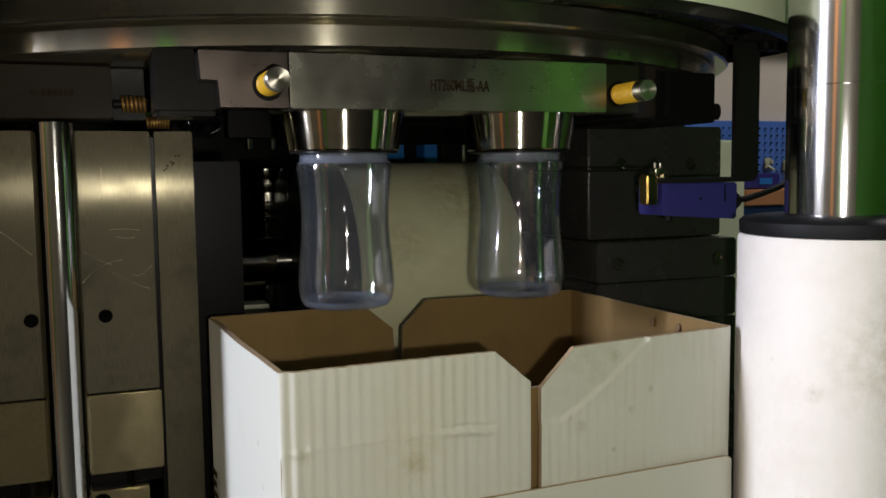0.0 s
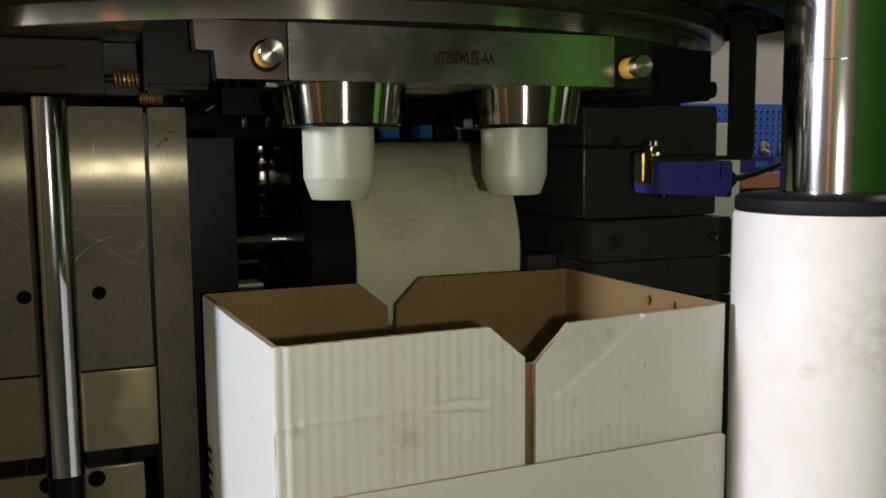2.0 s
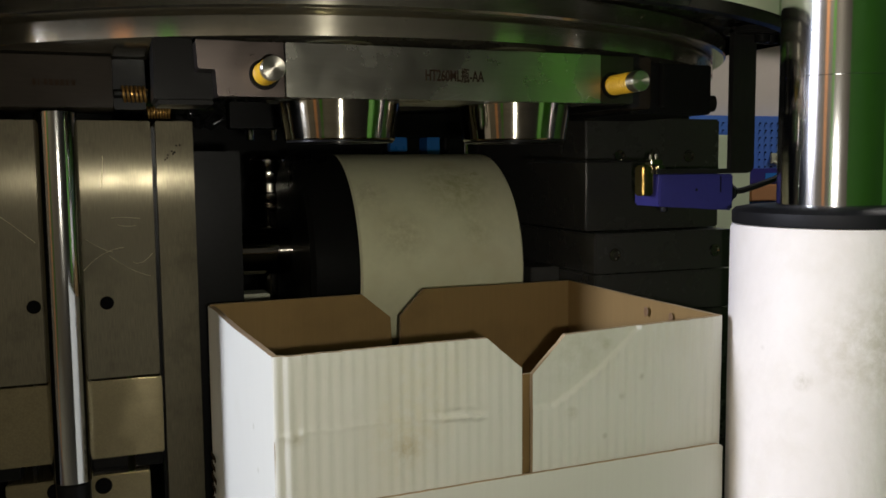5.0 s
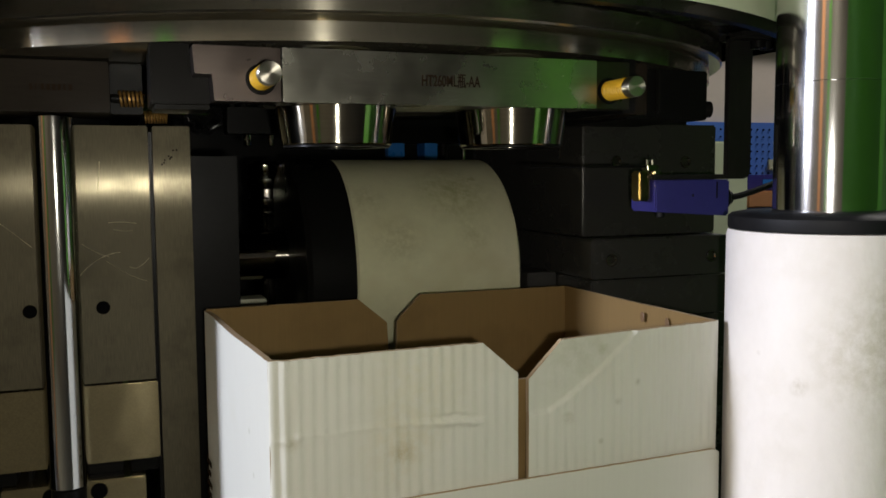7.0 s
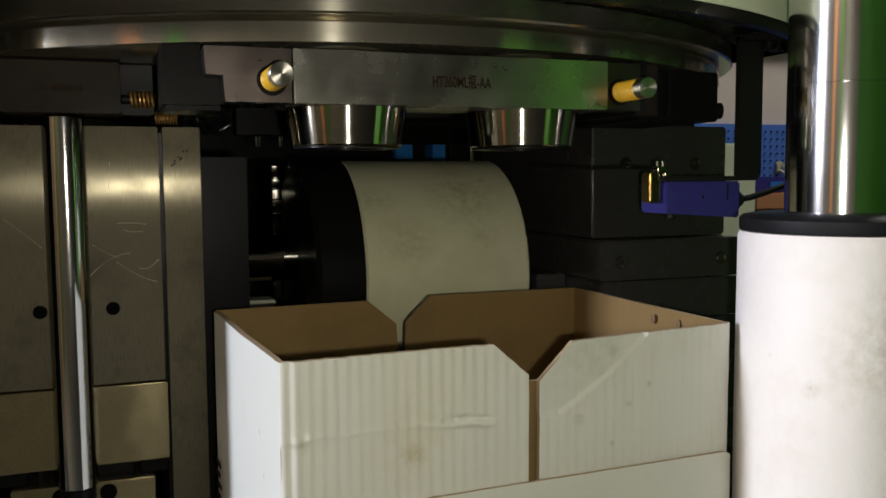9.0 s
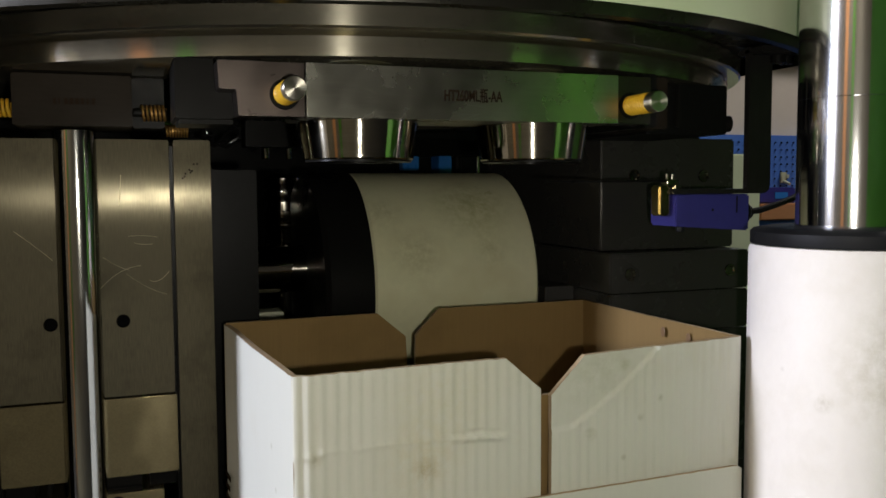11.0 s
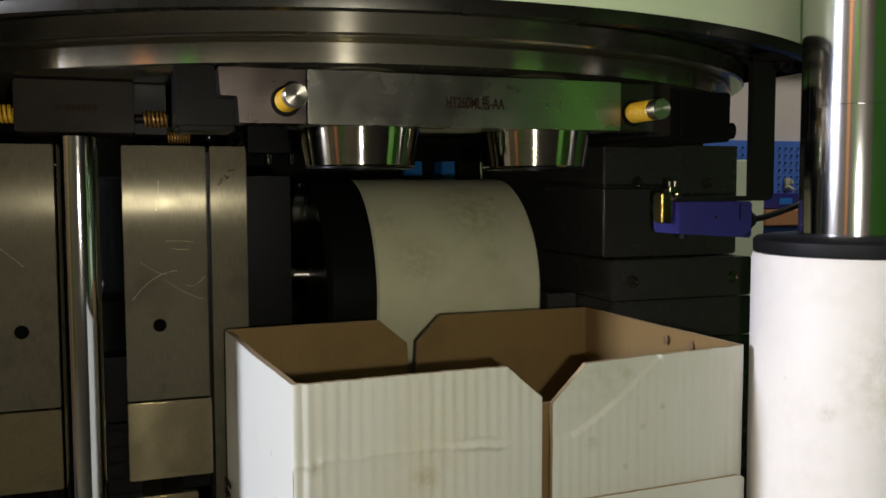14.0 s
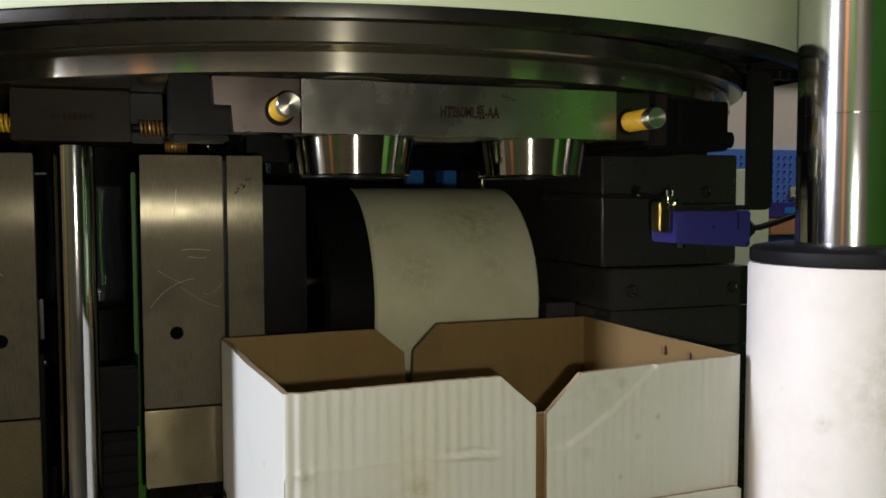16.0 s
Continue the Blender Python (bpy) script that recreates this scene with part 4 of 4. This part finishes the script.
def clutter():
    t = thing("pale_cabinet", "pale green steel cabinet post by the wall", "cabinet")
    part("body", box(1.275, 1.381, 1.27, 1.36, 0.0, 1.2307, 0.004), PALE, t)
    for x, z in ((1.542, 1.170), (1.604, 1.165)):
        t = thing("tool_hook", "small white plastic hook on the tool board", "hook", (x, 1.380, z), "hooks on the tool board")
        part("plate", box(-0.011, 0.011, -0.006, 0.0, -0.010, 0.018, 0.002), NYLON, t)
        part("lug", box(-0.014, -0.006, -0.010, -0.0062, 0.004, 0.014, 0.001), NYLON, t)
        part("lug", box(0.005, 0.014, -0.010, -0.0062, 0.002, 0.012, 0.001), NYLON, t)
        part("peg", rod((0, -0.006, -0.006), (0, -0.028, -0.014), 0.004, 12), NYLON, t, "", True)
    t = thing("parts_bin", "small blue plastic parts bin below the tool board", "storage bin", (1.40, 1.30, 0.0))
    tray = part("tray", box(0.0, 0.118, 0.0, 0.07, 1.108, 1.148, 0.004), BLUE, t)
    part("label_plate", box(0.05, 0.09, -0.0012, -0.0002, 1.120, 1.136, 0), VALVE, tray)
    t = thing("workbench", "wooden-topped workbench with a blue front by the wall", "workbench", (1.39, 1.28, 0.0))
    part("worktop", box(0.0, 0.9, 0.0, 0.11, 1.066, 1.107, 0.003), TAN, t, "tan wooden worktop")
    part("front", box(0.0, 0.9, 0.012, 0.10, 0.0, 1.0655, 0.003), PEG, t, "blue-painted front")
    t = thing("white_block", "small white-topped block behind the platen", "block", (0.0080, 0.30, 0.80))
    part("body", box(0, 0.027, 0, 0.03, 0, 0.226, 0.001), BLACK, t)
    part("cap", box(0, 0.027, 0, 0.03, 0.2263, 0.2422, 0.001), NYLON, t, "white cap")
    t = thing("green_post", "narrow green-painted post behind the mould", "post", (-0.0976, 0.345, 0.80))
    part("body", box(0, 0.0200, 0, 0.012, 0, 0.386, 0.001), GREEN, t)
    t = thing("stop_block", "black stop block with steel pins under the turntable", "block", (0.0030, 0.300, 1.19))
    part("body", box(0.0, 0.046, 0, 0.03, 0.0050, 0.0290, 0.001), BLACK, t)
    for x in (0.006, 0.016, 0.031):
        part("stud", rod((x, 0.008, 0.0292), (x, 0.008, 0.0400), 0.0025, 16), OXIDE, t, "", True)
    for x, rr in ((0.0185, 0.0035), (0.0400, 0.0025)):
        part("pin", rod((x, 0.006, -0.0060), (x, 0.006, 0.0048), rr, 20), PISTON, t, "", True)
    t = thing("oily_hose", "glossy black oily hose bunched under the rim", "hose")
    pts = []
    for i in range(90):
        a = i * 0.33
        pts.append((-0.0115 + 0.015 * math.cos(a) + 0.003 * math.sin(i * 1.7), 0.36 + 0.02 * math.sin(a * 0.7), 1.2105 + 0.0110 * math.sin(a) + 0.002 * math.cos(i * 2.3)))
    part("coil", tube(pts, 0.0016, 8), GLOSS, t, "", True)
    part("tail", tube([pts[-1], (0.004, 0.36, 1.222), (0.012, 0.37, 1.2395)], 0.0020, 8), GLOSS, t, "", True)


# ---- bottles and cores ----
def make_bottle(place, label, wall=BOTTLE, thick=BOTTLE_THICK):
    """Blown bottle, neck up; its origin is at the base centre."""
    t = thing("bottle", label, "bottle", place, "blown bottles")
    th = 0.0009
    outer = [(0.0, 0.0022), (0.010, 0.0018), (0.019, 0.0008), (0.0235, 0.0), (0.0270, 0.0012), (0.0292, 0.0045), (0.0306, 0.0105), (0.0308, 0.0180), (0.0300, 0.0290), (0.0286, 0.0420), (0.0279, 0.0530),
             (0.0280, 0.0640), (0.0290, 0.0770), (0.0300, 0.0855), (0.0303, 0.0890), (0.0299, 0.0912)]
    inner = [(max(r - th, 0.0), z + (th if z < 0.005 else 0.0)) for r, z in outer]
    part("body", lathe(outer[5:] + inner[5:][::-1], 72, closed=True), wall, t, "", True, 60)
    part("base", lathe(outer[:6] + inner[:6][::-1], 72), thick, t, "thick milky domed base", True, 60)
    neck = [(0.0298, 0.0913), (0.0288, 0.0924), (0.0281, 0.0934), (0.0280, 0.0974), (0.0240, 0.0980), (0.0240, 0.1180), (0.0231, 0.1180), (0.0231, 0.0970), (0.0268, 0.0966), (0.0270, 0.0930), (0.0278, 0.0919), (0.0290, 0.0913)]
    part("neck", lathe(neck, 72, closed=True), thick, t, "open threadless neck", True, 60)
    return t


def make_core(x, y):
    t = thing("ejector_core", "white nylon ejector plug below the neck ring", "ejector", (x, y, 1.1300), "ejector plugs")
    part("tip", lathe([(0, 0), (0.0172, 0), (0.0180, 0.0006), (0.0218, 0.0115), (0.0224, 0.0132), (0, 0.0132)], 64), NYLON, t, "tapered nylon tip", True)
    part("plug", lathe([(0, 0.0133), (0.0224, 0.0133), (0.0225, 0.0140), (0.0228, 0.0520), (0, 0.0520)], 64), NYLON, t, "", True)
    return t


hall()
bed()
turntable()
housing()
column()
FRONT = front_slide()
REAR = rear_slide()
guide_pins()
clamp_blocks()
RIGHT_HALF = mould_half(1)
LEFT_HALF = mould_half(-1)
tie_rod()
left_carrier()
blow_base()
clamp_cylinder()
screw_post()
right_blocks()
sensor()
valves()
clutter()
carton()
CORES = [make_core(x, y) for x, y in CONES]
BASE_Z = 1.0765
BOTTLES = [make_bottle((x, y, BASE_Z), "milky clear blown plastic bottle hanging below a neck ring") for x, y in CONES]
make_bottle((PART_X, 0.215, 1.0805), "clear blown plastic bottle standing inside the open mould", BOTTLE_CLEAR, BOTTLE_CLEAR)


def motions():
    def slide(ob, rows, axis):
        base = ob.location.copy()
        walk(ob, [(t, Matrix.Translation(base + Vector(axis) * s)) for t, s in rows])
    opening = [(0, 0), (1.0, 0), (1.1, 0.0012), (1.2, 0.0085), (1.3, 0.0135), (1.4, 0.0145), (1.6, 0.0145), (3.5, 0.0145), (3.6, 0.0138), (3.7, 0.0010), (3.8, 0), (4.2, 0), (16, 0)]
    slide(FRONT, opening, (0, -1, 0))
    slide(REAR, opening, (0, 1, 0))
    lift = [(0, 0.052), (0.8, 0.052), (0.9, 0.047), (1.0, 0.032), (1.1, 0.021), (1.2, 0.007), (1.3, 0.001), (1.4, 0), (3.0, 0), (3.5, 0), (3.6, 0.004), (3.7, 0.024), (3.8, 0.034), (3.9, 0.050), (4.0, 0.052), (4.3, 0.052), (16, 0.052)]
    for c in CORES:
        slide(c, lift, (0, 0, 1))
    fall = [(0, 0), (1.0, 0), (1.1, 0.0005), (1.2, 0.0065), (1.3, 0.068), (1.4, 0.178), (1.4667, 0.271), (1.5, 0.2715), (1.6, 0.2715), (16, 0.2715)]
    for b, dy in zip(BOTTLES, (0.0, -0.004)):
        base = b.location.copy()
        walk(b, [(t, Matrix.Translation(base + Vector((0, dy * min(1, s / 0.02), -s)))) for t, s in fall])
    part_rows = [(0, 0), (13.0, 0), (13.5, 0), (13.6, 0.0005), (13.7, 0.0045), (13.8, 0.0125), (13.9, 0.0192), (14.0, 0.0250), (14.1, 0.0310), (14.2, 0.0363), (14.3, 0.0393), (14.4, 0.0396), (14.8, 0.0396), (16, 0.0396)]
    slide(RIGHT_HALF, part_rows, (1, 0, 0))
    slide(LEFT_HALF, [(t, s * 0.78) for t, s in part_rows], (-1, 0, 0))


motions()
